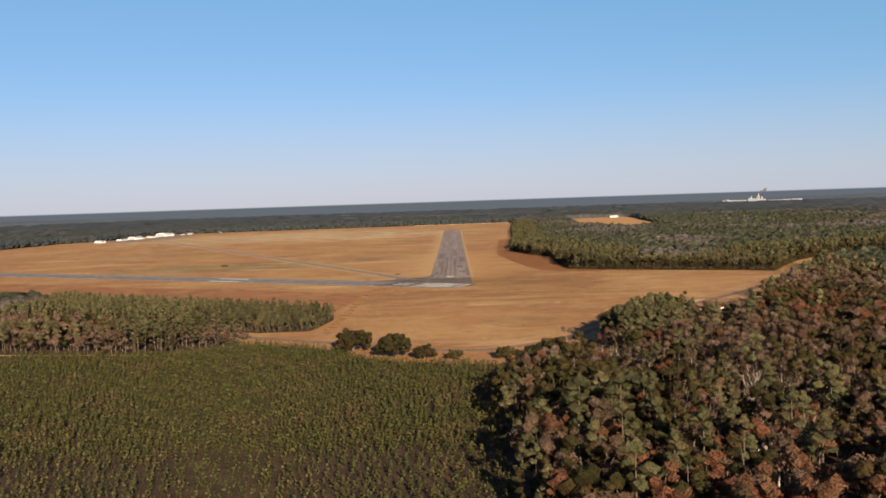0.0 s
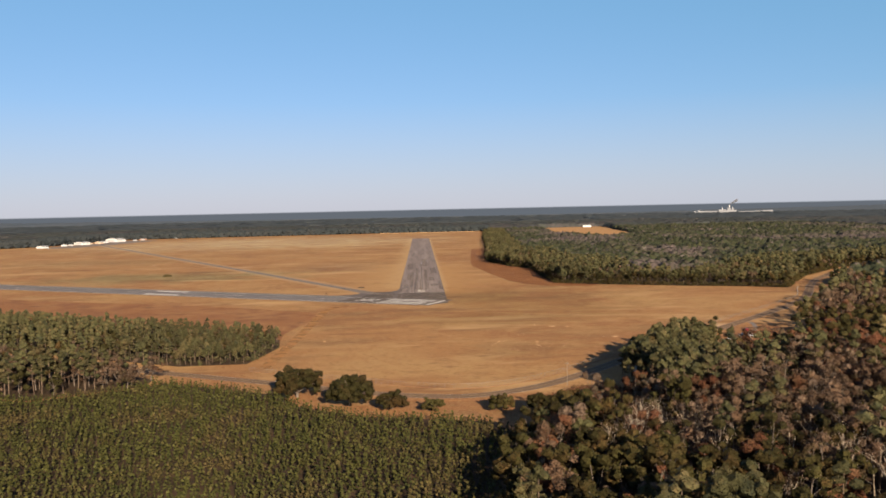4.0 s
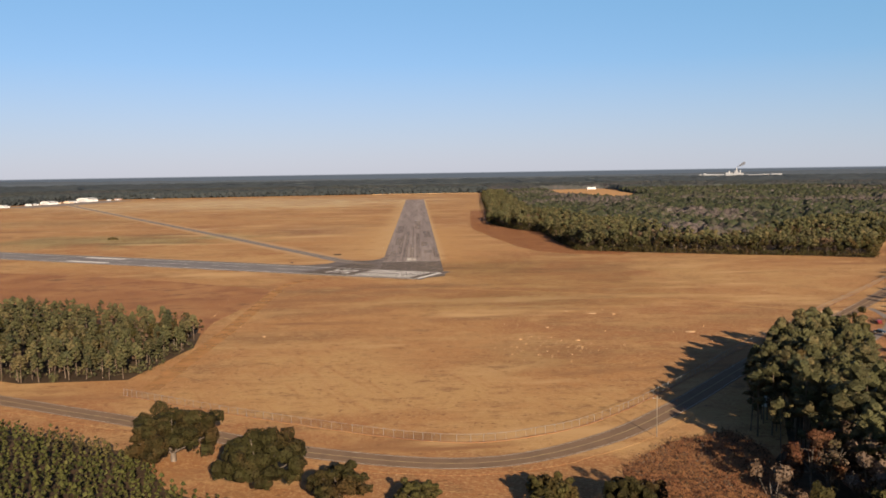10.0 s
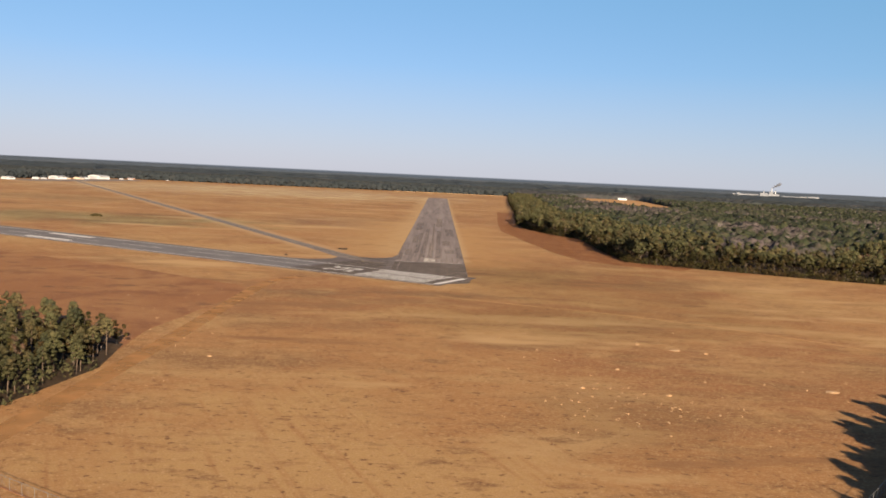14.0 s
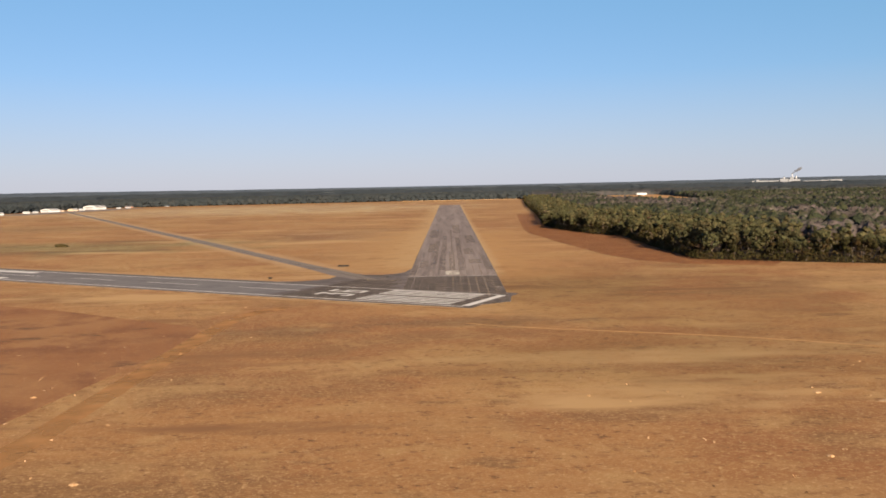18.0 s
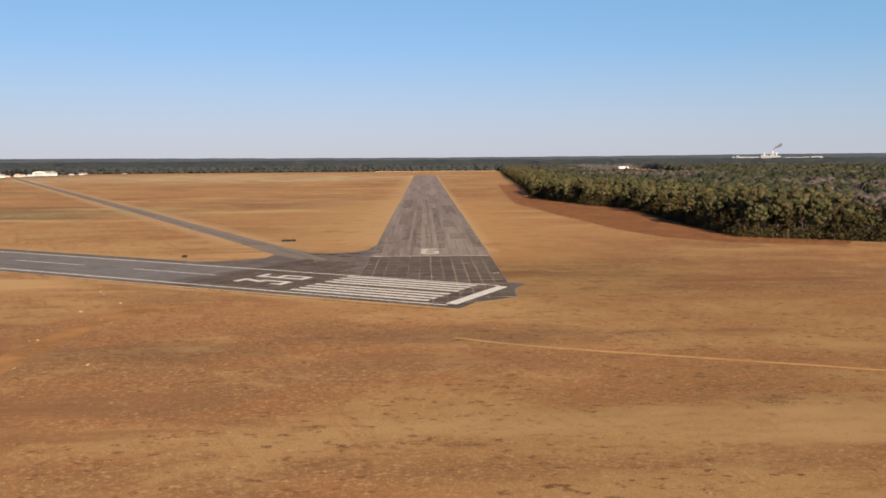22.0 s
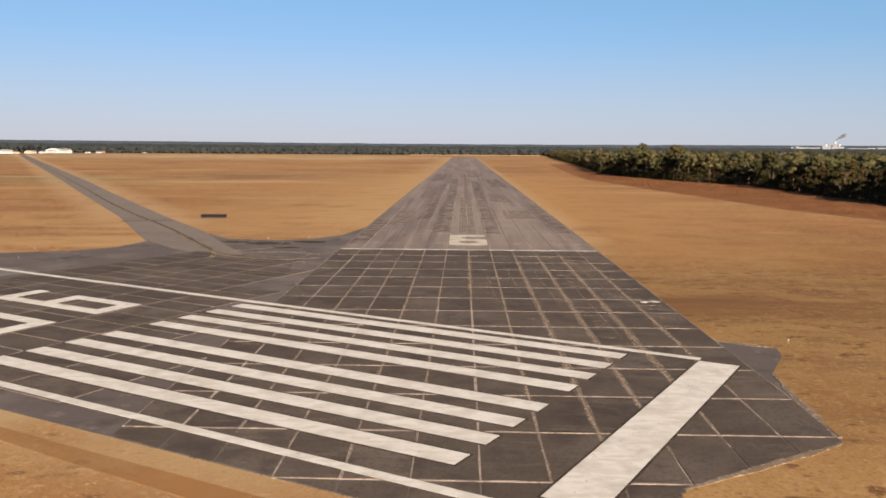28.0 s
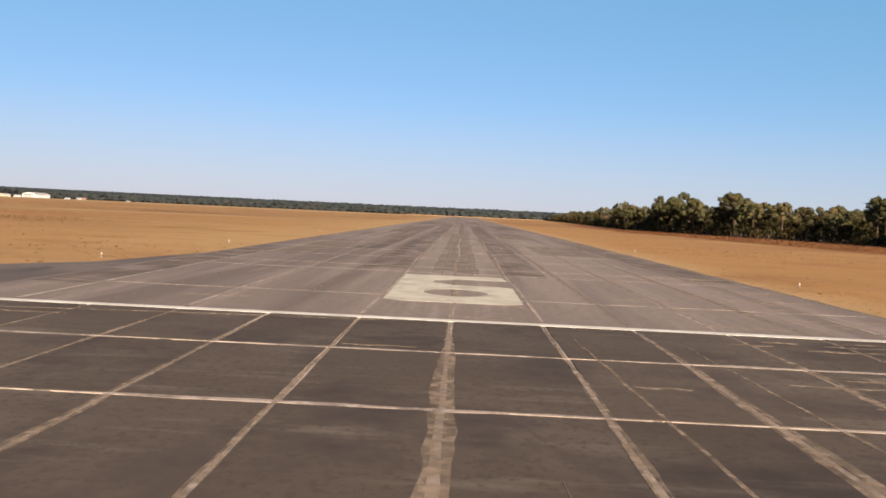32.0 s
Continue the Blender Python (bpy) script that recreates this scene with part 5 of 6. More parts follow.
pole = thing("utility_pole", (66.5, -424.5, 0), "slim weathered wooden utility pole beside the road", "utility pole")
part("post", cyl(bmesh.new(), (0, 0, -0.4), (0, 0, 11.0), 0.16, 0.11, 10), POLE_WOOD, pole)
part("crossarm", boxed(-1.1, 1.1, -0.07, 0.07, 10.2, 10.35), POLE_WOOD, pole)
for ix in (-1.0, 0.0, 1.0):
    part("insulator", cyl(bmesh.new(), (ix, 0, 10.35), (ix, 0, 10.6), 0.05, 0.03, 6), GREY_METAL, pole)
shed = thing("shed", (106, -399, 0), "small white shed with a grey roof under the trees", "shed", turn=0.85)
part("wall", boxed(-1.7, 1.7, -1.3, 1.3, -0.1, 2.2), WHITE_METAL, shed)
part("roof", prism(bmesh.new(), [(-1.9, 0), (0, 0.55), (1.9, 0)], -1.55, 1.55, Matrix.Translation((0, 0, 2.2)) @ Matrix.Rotation(math.pi / 2, 4, 'X')), GREY_METAL, shed)
part("door", boxed(-0.45, 0.45, -1.34, -1.29, 0.0, 1.95), GREY_METAL, shed)


def car(at, turn, paintwork, label, pickup=False):
    ob = thing("pickup_truck" if pickup else "car", at, label, "pickup truck" if pickup else "car", "vehicles in the yard", turn)
    side = [(-2.3, 0.35), (-2.35, 0.75), (-1.2, 0.95), (-0.55, 1.5), (0.9, 1.5), (1.5, 1.0), (2.25, 0.9), (2.3, 0.4)]
    if pickup:
        side = [(-2.6, 0.45), (-2.65, 0.95), (-1.4, 1.1), (-0.85, 1.75), (0.45, 1.75), (0.55, 1.1), (2.6, 1.1), (2.6, 0.5)]
    turnx = Matrix.Rotation(math.pi / 2, 4, 'X')
    bm = prism(bmesh.new(), side, -0.88, 0.88, turnx)
    bmesh.ops.recalc_face_normals(bm, faces=bm.faces)
    bmesh.ops.bevel(bm, geom=bm.edges[:], offset=0.08, segments=2, affect='EDGES')
    part("body", bm, paintwork, ob)
    for sgn in (-1, 1):
        part("side_window", boxed(-0.75, 0.6, sgn * 0.885 - 0.012, sgn * 0.885 + 0.012, 1.05, 1.4), GLASS, ob)
        for wx in (-1.45, 1.45):
            w = part("wheel", cyl(bmesh.new(), (wx, sgn * 0.92, 0.34), (wx, sgn * 0.7, 0.34), 0.34, 0.34, 14), RUBBER, ob)
            part("rim", cyl(bmesh.new(), (wx, sgn * 0.94, 0.34), (wx, sgn * 0.9, 0.34), 0.2, 0.18, 10), GREY_METAL, w)
        part("headlight", boxed(-2.36, -2.28, sgn * 0.6 - 0.18, sgn * 0.6 + 0.18, 0.62, 0.78), WHITE_METAL, ob)
    part("windscreen", boxed(-0.03, 0.03, -0.7, 0.7, -0.33, 0.33, Matrix.Translation((-0.92, 0, 1.24)) @ Matrix.Rotation(0.85, 4, 'Y')), GLASS, ob)


car((186, -314, 0.07), 0.6, CAR_WHITE, "white pickup truck parked in the yard", True)
car((197, -303, 0.07), 2.4, CAR_DARK, "dark blue car parked in the yard")
car((191, -299, 0.07), 0.9, CAR_DARK, "dark car parked beside the drive")
car((203, -306, 0.07), 0.3, CAR_WHITE, "white car parked at the wood's edge")
car((208, -284, 0.07), 1.2, CAR_RED, "maroon pickup truck near brush piles", True)


def heap(name, at, r, h, material, label, category, seed, group=""):
    """A low uneven mound."""
    rr = random.Random(seed)
    bm = bmesh.new()
    bmesh.ops.create_icosphere(bm, subdivisions=3, radius=1)
    for v in bm.verts:
        k = 1 + 0.35 * noise.noise(v.co * 2.2 + Vector((seed, 0, 0))) + 0.12 * rr.uniform(-1, 1)
        v.co = Vector((v.co.x * r * k, v.co.y * r * 0.7 * k, v.co.z * h * k))
    ob = part(name, bm, material)
    ob.location = at
    return tagged(ob, label, category, group)


for i, (hx, hy, hr, hh) in enumerate(((212, -279, 4.5, 1.6), (222, -276, 5.0, 1.9), (228, -284, 4.0, 1.5), (217, -290, 3.6, 1.3))):
    heap("brush_pile", (hx, hy, 0), hr, hh, BROWN_LEAVES, "heap of cut brown brush in the yard", "brush pile", i + 3, "brush piles in the yard")
for i, (hx, hy, hr) in enumerate(((89.4, -243.4, 3.2), (121, -292, 3.4), (78, -236, 1.2), (99, -247, 1.4), (62, -276, 1.1), (47, -300, 1.3), (-62, -283, 1.2), (-97, -228, 1.1), (70, -304, 1.4))):
    heap("spoil_mound", (hx, hy, 0), hr * 0.6, 0.3, RUBBLE, "low mound of pale sandy spoil in dry grass", "spoil mound", i + 11, "spoil mounds on the field")
heap("thicket", (-336, 279, 0), 6.0, 2.6, OAK_LEAVES, "small dark thicket standing alone in the field", "bush", 41)
for i, (px_, py_, pr_) in enumerate(((-264, 426, 14), (-427, 507, 10))):
    pts = [(px_ + pr_ * (1 + 0.35 * noise.noise((math.cos(a), math.sin(a), i * 2.0))) * math.cos(a), py_ + 0.5 * pr_ * (1 + 0.35 * noise.noise((math.cos(a), math.sin(a), i + 7.0))) * math.sin(a)) for a in (2 * math.pi * k / 20 for k in range(20))]
    tagged(part("bare_patch", prism(bmesh.new(), pts, -0.1, 0.034), DIRT), "bare patch of pale sandy soil in the grass", "bare soil", kind="structure")
cv = []
rng = np.random.default_rng(61)
for i in range(230):
    cxp, cyp = rng.uniform(25, 140), rng.uniform(-345, -205)
    if i % 3 == 0:
        cxp, cyp = rng.uniform(-130, -60), rng.uniform(-330, -60)
    elif i % 3 == 1:
        cxp, cyp = rng.normal(60, 16), rng.normal(-318, 14)
    cv.append(leaf_quads(rng, (cxp, cyp, 0.05), 0.5, 4, 0.4, 0.15))
cv = np.concatenate(cv)
tagged(bulk("clods", cv, leaf_faces(len(cv)), RUBBLE), "scattered pale clods and bits on the field", "clods", kind="stuff")

# dry tufts over the nearer field
tx_, ty_ = rng.uniform(-130, 150, 70000), rng.uniform(-230, 200, 70000)
local = np.array([(M36.inverted() @ Vector((a, b, 0)))[:2] for a, b in zip(tx_, ty_)])
dens = np.sin(tx_ * 0.043 + 1.1 * np.sin(ty_ * 0.05)) + np.sin(ty_ * 0.061 + np.sin(tx_ * 0.033) * 1.4)
clear = ~inside(PAVED, tx_, ty_) & ~((np.abs(tx_) < 24) & (ty_ > -2)) & ~((local[:, 1] > -9) & (local[:, 1] < 40) & (local[:, 0] > -12)) & ~inside(tx, tx_, ty_) & (dens > rng.normal(0.45, 0.5, len(tx_)))
for poly in (R1, R2, L1, L2):
    clear &= ~inside(poly, tx_, ty_)
clear &= near_line(ROAD_LINE[::3], tx_, ty_) > 6
tx_, ty_ = tx_[clear], ty_[clear]
n = len(tx_)
ang = rng.random((n, 2)) * math.pi
size = (0.05 + 0.11 * rng.random(n))[:, None]
dx, dy = np.cos(ang) * size, np.sin(ang) * size
hgt = (0.03 + 0.07 * rng.random((n, 2)))
q = np.stack([np.stack([tx_[:, None] - dx, ty_[:, None] - dy, np.zeros_like(dx) - 0.02], 2), np.stack([tx_[:, None] + dx, ty_[:, None] + dy, np.zeros_like(dx) - 0.02], 2),
              np.stack([tx_[:, None] + dx * 1.2 + dy * 1.6, ty_[:, None] + dy * 1.2 - dx * 1.6, hgt * 0.5], 2), np.stack([tx_[:, None] - dx * 1.1 + dy * 1.6, ty_[:, None] - dy * 1.1 - dx * 1.6, hgt * 0.4], 2)], axis=2)
q = q.reshape(-1, 3)
tagged(bulk("grass_tufts", q, leaf_faces(len(q)), STRAW), "dry straw-coloured grass tufts", "grass", kind="stuff")
tx_, ty_ = jitter_grid([(74, 330), (86, 215), (99, 108), (112, 64), (134, 40), (172, 24), (183, 40), (144, 66), (142, 130), (146, 270), (124, 318), (106, 400), (102, 470), (80, 440)], 2.0, 62)
vs = np.concatenate([leaf_quads(rng, (a, b, 0.10), 1.2, 9, 0.36, 0.12, 0.55, 5.0) for a, b in zip(tx_, ty_)])
tagged(bulk("tall_grass", vs, leaf_faces(len(vs)), TALLGRASS), "taller rust-brown grass along the wood's edge", "grass", kind="stuff")

# ---------------------------------------------------------------- airfield fixtures
sign = thing("runway_sign", (-63.5, 59.2, 0), "low runway sign seen from its black back", "airfield sign", turn=0.05)
for k in range(4):
    part("panel", boxed(-2.7 + k * 1.4, -1.34 + k * 1.4, -0.12, 0.12, 0.22, 1.0, None, 0.03), BLACK, sign)
    for lx in (-2.4, -1.6):
        part("leg", boxed(lx + k * 1.4 - 0.04, lx + k * 1.4 + 0.04, -0.04, 0.04, -0.1, 0.24), GALV, sign)
part("end_panel", boxed(-3.5, -2.74, -0.16, 0.12, 0.2, 0.96, None, 0.03), BLACK, sign)
part("footing", boxed(-3.5, 3.0, -0.3, 0.3, -0.1, 0.05), SHOULDER, sign)
cabinet = thing("light_cabinet", (-94, 2.2, 0), "small dark approach-light box on short legs", "light box")
part("box", boxed(-0.9, 0.9, -0.5, 0.5, 0.35, 0.95, None, 0.05), BLACK, cabinet)
for lx in (-0.7, 0.7):
    part("leg", boxed(lx - 0.05, lx + 0.05, -0.05, 0.05, -0.1, 0.36), GALV, cabinet)


def edge_light(at):
    ob = thing("edge_light", at, "small white edge light on a short stalk", "edge light", "edge lights along the pavement")
    part("stalk", cyl(bmesh.new(), (0, 0, -0.05), (0, 0, 0.3), 0.04, 0.03, 6), GALV, ob)
    part("lens", cyl(bmesh.new(), (0, 0, 0.3), (0, 0, 0.46), 0.055, 0.04, 8), WHITE_METAL, ob)
    part("base", cyl(bmesh.new(), (0, 0, -0.05), (0, 0, 0.05), 0.16, 0.14, 8), GALV, ob)
    return ob


first = edge_light((-27.4, 27.6, 0))
first.scale = (0.8, 0.8, 0.8)
spots = [(-31.5, 16.5), (-39, 14), (-49, 17.5), (-60.5, 30.5), (-65, 8), (-75, -5), (-27, 60), (-27, 120), (-27, 180), (27, 30), (27, 90), (27, 150), (29.5, -66.5)]
spots += [tuple((M36 @ Vector((u, v, 0)))[:2]) for u in range(110, 900, 60) for v in (-9, 39.5)]
for sx, sy in spots:
    copy_thing(first, Matrix.Translation((sx, sy, 0)))
for sx, sy, a in ((20.4, -47.2, 0.3), (21.7, -47.0, -0.5)):
    mark = part("paint_remnant", prism(bmesh.new(), [(-0.55, -0.3), (0.1, -0.35), (0.6, -0.05), (0.3, 0.3), (-0.4, 0.25)], 0.0, 0.09), WHITE_PAINT)
    mark.matrix_basis = Matrix.Translation((sx, sy, 0)) @ Matrix.Rotation(a, 4, 'Z')
    tagged(mark, "small white flake of old paint on the slab", "paint mark", "paint marks on the runway")


# ---------------------------------------------------------------- hangars and far buildings
def vault(w, d, h, spring, n=14):
    """An arched roof shell over w x d, from the springing height."""
    bm = bmesh.new()
    rows = []
    for k in range(n + 1):
        a = math.pi * k / n
        x, z = -math.cos(a) * w / 2, spring + math.sin(a) * (h - spring)
        rows.append([bm.verts.new((x, y, z)) for y in (-d / 2, d / 2)])
    for a, b in zip(rows[:-1], rows[1:]):
        bm.faces.new((a[0], b[0], b[1], a[1]))
    bmesh.ops.solidify(bm, geom=bm.faces[:], thickness=0.4)
    return bm


def arch_outline(w, h, spring, n=14):
    return [(-w / 2, 0), (w / 2, 0)] + [(math.cos(math.pi * k / n) * w / 2, spring + math.sin(math.pi * k / n) * (h - spring)) for k in range(n + 1)]


UPRIGHT = Matrix.Rotation(math.pi / 2, 4, 'X')


def hangar(at, turn, w, d, h, label, wall=WHITE_METAL, dark_door=True):
    ob = thing("hangar", at, label, "hangar", "hangars by the apron", turn)
    spring = h * 0.45
    part("roof", vault(w, d, h, spring), WHITE_METAL, ob)
    for y in (-d / 2 + 0.6, d / 2 - 0.6):
        part("end_wall", prism(bmesh.new(), arch_outline(w - 0.8, h - 0.5, spring), -0.2, 0.2, Matrix.Translation((0, y, 0)) @ UPRIGHT), wall, ob)
    for x in (-w / 2 + 0.3, w / 2 - 0.3):
        part("side_wall", boxed(x - 0.2, x + 0.2, -d / 2 + 0.9, d / 2 - 0.9, -0.2, spring), wall, ob)
    dw = w * 0.62
    n = 6
    for k in range(n):
        part("door_panel", boxed(-dw / 2 + k * dw / n + 0.1, -dw / 2 + (k + 1) * dw / n - 0.1, -d / 2 + 0.1 - 0.08 * (k % 2), -d / 2 + 0.3 - 0.08 * (k % 2), 0.1, h * 0.42), GREY_METAL if dark_door else wall, ob)
    part("window_band", boxed(-dw / 2, dw / 2, -d / 2 + 0.15, -d / 2 + 0.3, h * 0.46, h * 0.56), GLASS, ob)
    return ob


def house(name, at, turn, w, d, h, label, category, wall, roof, group):
    ob = thing(name, at, label, category, group, turn)
    part("wall", boxed(-w / 2, w / 2, -d / 2, d / 2, -0.2, h * 0.62), wall, ob)
    part("roof", prism(bmesh.new(), [(-d / 2 - 0.5, 0), (d / 2 + 0.5, 0), (0, h * 0.38)], -w / 2 - 0.4, w / 2 + 0.4, Matrix.Translation((0, 0, h * 0.62)) @ Matrix.Rotation(math.pi / 2, 4, 'Z') @ UPRIGHT), roof, ob)
    n = max(2, int(w / 5))
    for k in range(n):
        x = -w / 2 + (k + 0.5) * w / n
        part("door" if k == n // 2 else "window", boxed(x - 0.6, x + 0.6, -d / 2 - 0.06, -d / 2 + 0.02, 0.1 if k == n // 2 else h * 0.22, h * 0.5), GLASS if k != n // 2 else GREY_METAL, ob)
    return ob


hangar((-946, 1722, 0), -0.42, 46, 36, 11.5, "large white arched hangar beside the apron")
hangar((-966, 1524, 0), -0.42, 34, 28, 9, "white arched hangar with dark sliding doors", WHITE_METAL)
hangar((-948, 1602, 0), -0.42, 20, 16, 6.5, "small tan arched hangar", TAN_WALL, False)
hangar((-990, 1335, 0), -0.42, 26, 18, 6.5, "low white hangar at the field's edge", WHITE_METAL, False)
for i, (bx_, by_, w_, h_, wm, rm) in enumerate(((-980, 1440, 14, 5, WHITE_METAL, WHITE_METAL), (-975, 1470, 11, 4.5, WHITE_METAL, GREY_METAL), (-962, 1570, 10, 5, TAN_WALL, DARK_ROOF), (-950, 1655, 12, 5, WHITE_METAL, GREY_METAL),
                                                (-912, 1795, 10, 3.2, WHITE_METAL, GREY_METAL), (-894, 1814, 10, 3.2, WHITE_METAL, GREY_METAL), (-905, 1850, 22, 5.5, BRICK_WALL, DARK_ROOF), (-818, 1905, 9, 3.4, GREY_METAL, DARK_ROOF))):
    house("airfield_building", (bx_, by_, 0), -0.42, w_, 9, h_, "small pale airfield building with a low roof", "building", wm, rm, "small buildings by the apron")
for i, (bx_, by_, w_, wm, rm) in enumerate(((2, 1992, 15, WHITE_METAL, GREY_METAL), (-60, 2000, 18, TAN_WALL, DARK_ROOF), (52, 2000, 20, BRICK_WALL, DARK_ROOF), (84, 1996, 24, TAN_WALL, DARK_ROOF), (118, 2002, 20, BRICK_WALL, DARK_ROOF), (160, 2004, 22, TAN_WALL, DARK_ROOF))):
    house("house", (bx_, by_, 0), 0.0, w_, 10, 5.5, "low house behind the runway's far end", "house", wm, rm, "houses beyond the runway")
tagged(part("bank_far", ribbon(bmesh.new(), [(-140, 1968), (-40, 1974), (60, 1976), (215, 1972)], 6, -6, -0.2, 0.7, 0.5, 4), DIRT), "pale earth bank beyond the runway's end", "earth bank", kind="structure")
house("barn", (628, 2226, 0), 0.1, 32, 14, 7, "white metal barn in a clearing", "barn", WHITE_METAL, WHITE_METAL, "")
house("cottage", (700, 2290, 0), 0.3, 14, 10, 6, "small white house among far trees", "house", WHITE_METAL, DARK_ROOF, "")

# paper mill on the horizon
MZ = 9.0
# white walls greyed in base colour to paint in the haze before them
MILL_WALL = surface("haze_dulled_cladding", (0.21, 0.215, 0.225), [((0.14, 0.145, 0.155), 0.03, 0.45, 0.65, ONE)], 0.7)
mill = thing("paper_mill", (1757, 3705, MZ), "white paper mill with tall stacks on the horizon", "factory", turn=-0.42)
mill.scale = (0.86, 0.86, 0.86)
part("warehouse", boxed(-230, -80, -30, 30, -2, 28, None, 1.0), MILL_WALL, mill)
part("tower", boxed(-205, -190, -40, -25, -2, 34, None, 0.5), MILL_WALL, mill)
part("boiler_house", boxed(-72, -28, -35, 25, -2, 37, None, 1.0), MILL_WALL, mill)
part("boiler_house", boxed(-26, 36, -30, 25, -2, 33, None, 1.0), MILL_WALL, mill)
part("recovery_tower", boxed(-20, 2, -20, 10, 33, 48, None, 0.5), MILL_WALL, mill)
for sx, sh in ((-52, 52), (-8, 68), (14, 54)):
    st = part("stack", cyl(bmesh.new(), (sx, 0, 30), (sx, 0, sh), 3.4, 2.4, 12), GREY_METAL, mill)
    part("stack_band", cyl(bmesh.new(), (sx, 0, sh - 4), (sx, 0, sh - 1), 2.9, 2.8, 12), BLACK, st)
part("storage_hall", boxed(44, 146, -25, 25, -2, 24, None, 1.0), MILL_WALL, mill)
part("storage_hall", boxed(196, 258, -25, 25, -2, 28, None, 1.0), MILL_WALL, mill)
part("conveyor", boxed(150, 196, -2, 2, 22, 25), GREY_METAL, mill)
bm = bmesh.new()
for k in range(16):
    f = k / 15
    r = 2.2 + 4 * f
    res = bmesh.ops.create_icosphere(bm, subdivisions=2, radius=r)["verts"]
    c = Vector((1757 - 4 + 48 * f + 4 * math.sin(k * 2.1), 3705 + 20 * f, MZ + 60 + 22 * f ** 0.8 + 3 * math.cos(k * 1.3)))
    for v in res:
        v.co = c + v.co * (1 + 0.3 * noise.noise(v.co * 0.5 + c))
tagged(part("smoke_plume", bm, SMOKE), "thin grey smoke drifting from the mill stack", "smoke", kind="stuff")

# ---------------------------------------------------------------- worn joints and slabs, last
for k in range(-5, 6):
    if k % 2 or k == 0:
        part("joint_line", ribbon(bmesh.new(), [(k * 3.81 + 0.1 * math.sin(y * 0.13 + k), y) for y in range(1, 120 + 13 * ((k * 7) % 5), 4)], 0.09, -0.09, 0.0, 0.066, 0.05, 20 + k), JOINT, runway_near)
for k, y in enumerate((9.5, 27, 33, 46, 61, 79, 104, 140, 190)):
    part("joint_line", ribbon(bmesh.new(), [(x_, y + 0.1 * math.sin(x_)) for x_ in range(-22, 23, 4)], 0.07, -0.07, 0.0, 0.066, 0.04, 40 + k), JOINT, runway_near)
slab_meshes = []
for s in range(8):
    r = random.Random(70 + s)
    pts = []
    hx, hy = 3.81 / 2 - 0.06 - 0.03 * (s % 3), 7.62 / 2 - 0.09 - 0.03 * (s % 2)
    for x0, y0, x1, y1 in ((-hx, -hy, hx, -hy), (hx, -hy, hx, hy), (hx, hy, -hx, hy), (-hx, hy, -hx, -hy)):
        for f in (0.0, 0.33, 0.66):
            pts.append((x0 + (x1 - x0) * f + r.uniform(-0.035, 0.035), y0 + (y1 - y0) * f + r.uniform(-0.03, 0.03)))
    me = bpy.data.meshes.new("slab")
    bm = prism(bmesh.new(), pts, -0.06, 0.0)
    bm.to_mesh(me)
    bm.free()
    me.materials.append(SLAB)
    slab_meshes.append(me)
cells = []
for i in range(12):
    for j in range(15):
        cells.append((Vector((-22.86 + 3.81 * (i + 0.5), -0.2 - 7.62 * (j + 0.5))), 0.0))
for i in range(-6, 12):
    for j in range(13):
        p = (M36 @ Vector((-6 + 7.62 * (j + 0.5), -7.6 + 3.81 * (i + 0.5), 0))).to_2d()
        if p.x < -26.2 and p.y < 6:
            cells.append((p, R36))
bm = bmesh.new()
for k, (p, a) in enumerate(cells):
    corners = [Vector((p.x, p.y)) + Matrix.Rotation(a, 2) @ Vector((cx_, cy_)) for cx_ in (-1.6, 1.6) for cy_ in (-3.4, 3.4)]
    hits = [bool(inside(PAVED, c.x, c.y)) for c in corners]
    if not all(hits):
        if any(hits) and a == 0.0 and p.y < -8:
            # a slab broken off along the pavement's edge: narrow strips of uneven length
            cut = bmesh.new()
            for i in range(12):
                x0 = p.x - 1.84 + i * 0.3067
                ys = [p.y - 3.7 + 0.1 * q for q in range(75)]
                ok = inside(PAVED, np.full(75, x0 + 0.15), np.array(ys))
                run = [y_ for y_, o in zip(ys, ok) if o]
                if len(run) > 3:
                    box(cut, x0, x0 + 0.3067, run[0] + 0.15 * noise.noise((x0, run[0], 0)), run[-1], 0.0, 0.062)
            if len(cut.verts):
                part("broken_slab", cut, SLAB, junction)
            else:
                cut.free()
        continue
    ob = new("slab", slab_meshes[(k * 5) % 8])
    ob.parent = junction
    ob.matrix_basis = Matrix.Translation((p.x, p.y, 0.066 + 0.004 * math.sin(k * 1.9))) @ Matrix.Rotation(a, 4, 'Z')
    box(bm, -1.905, 1.905, -3.81, 3.81, 0.0, 0.045, Matrix.Translation((p.x, p.y, 0)) @ Matrix.Rotation(a, 4, 'Z'))
tagged(part("joint_filling", bm, JOINT, junction, "pale grit filling the joints"), kind="stuff")

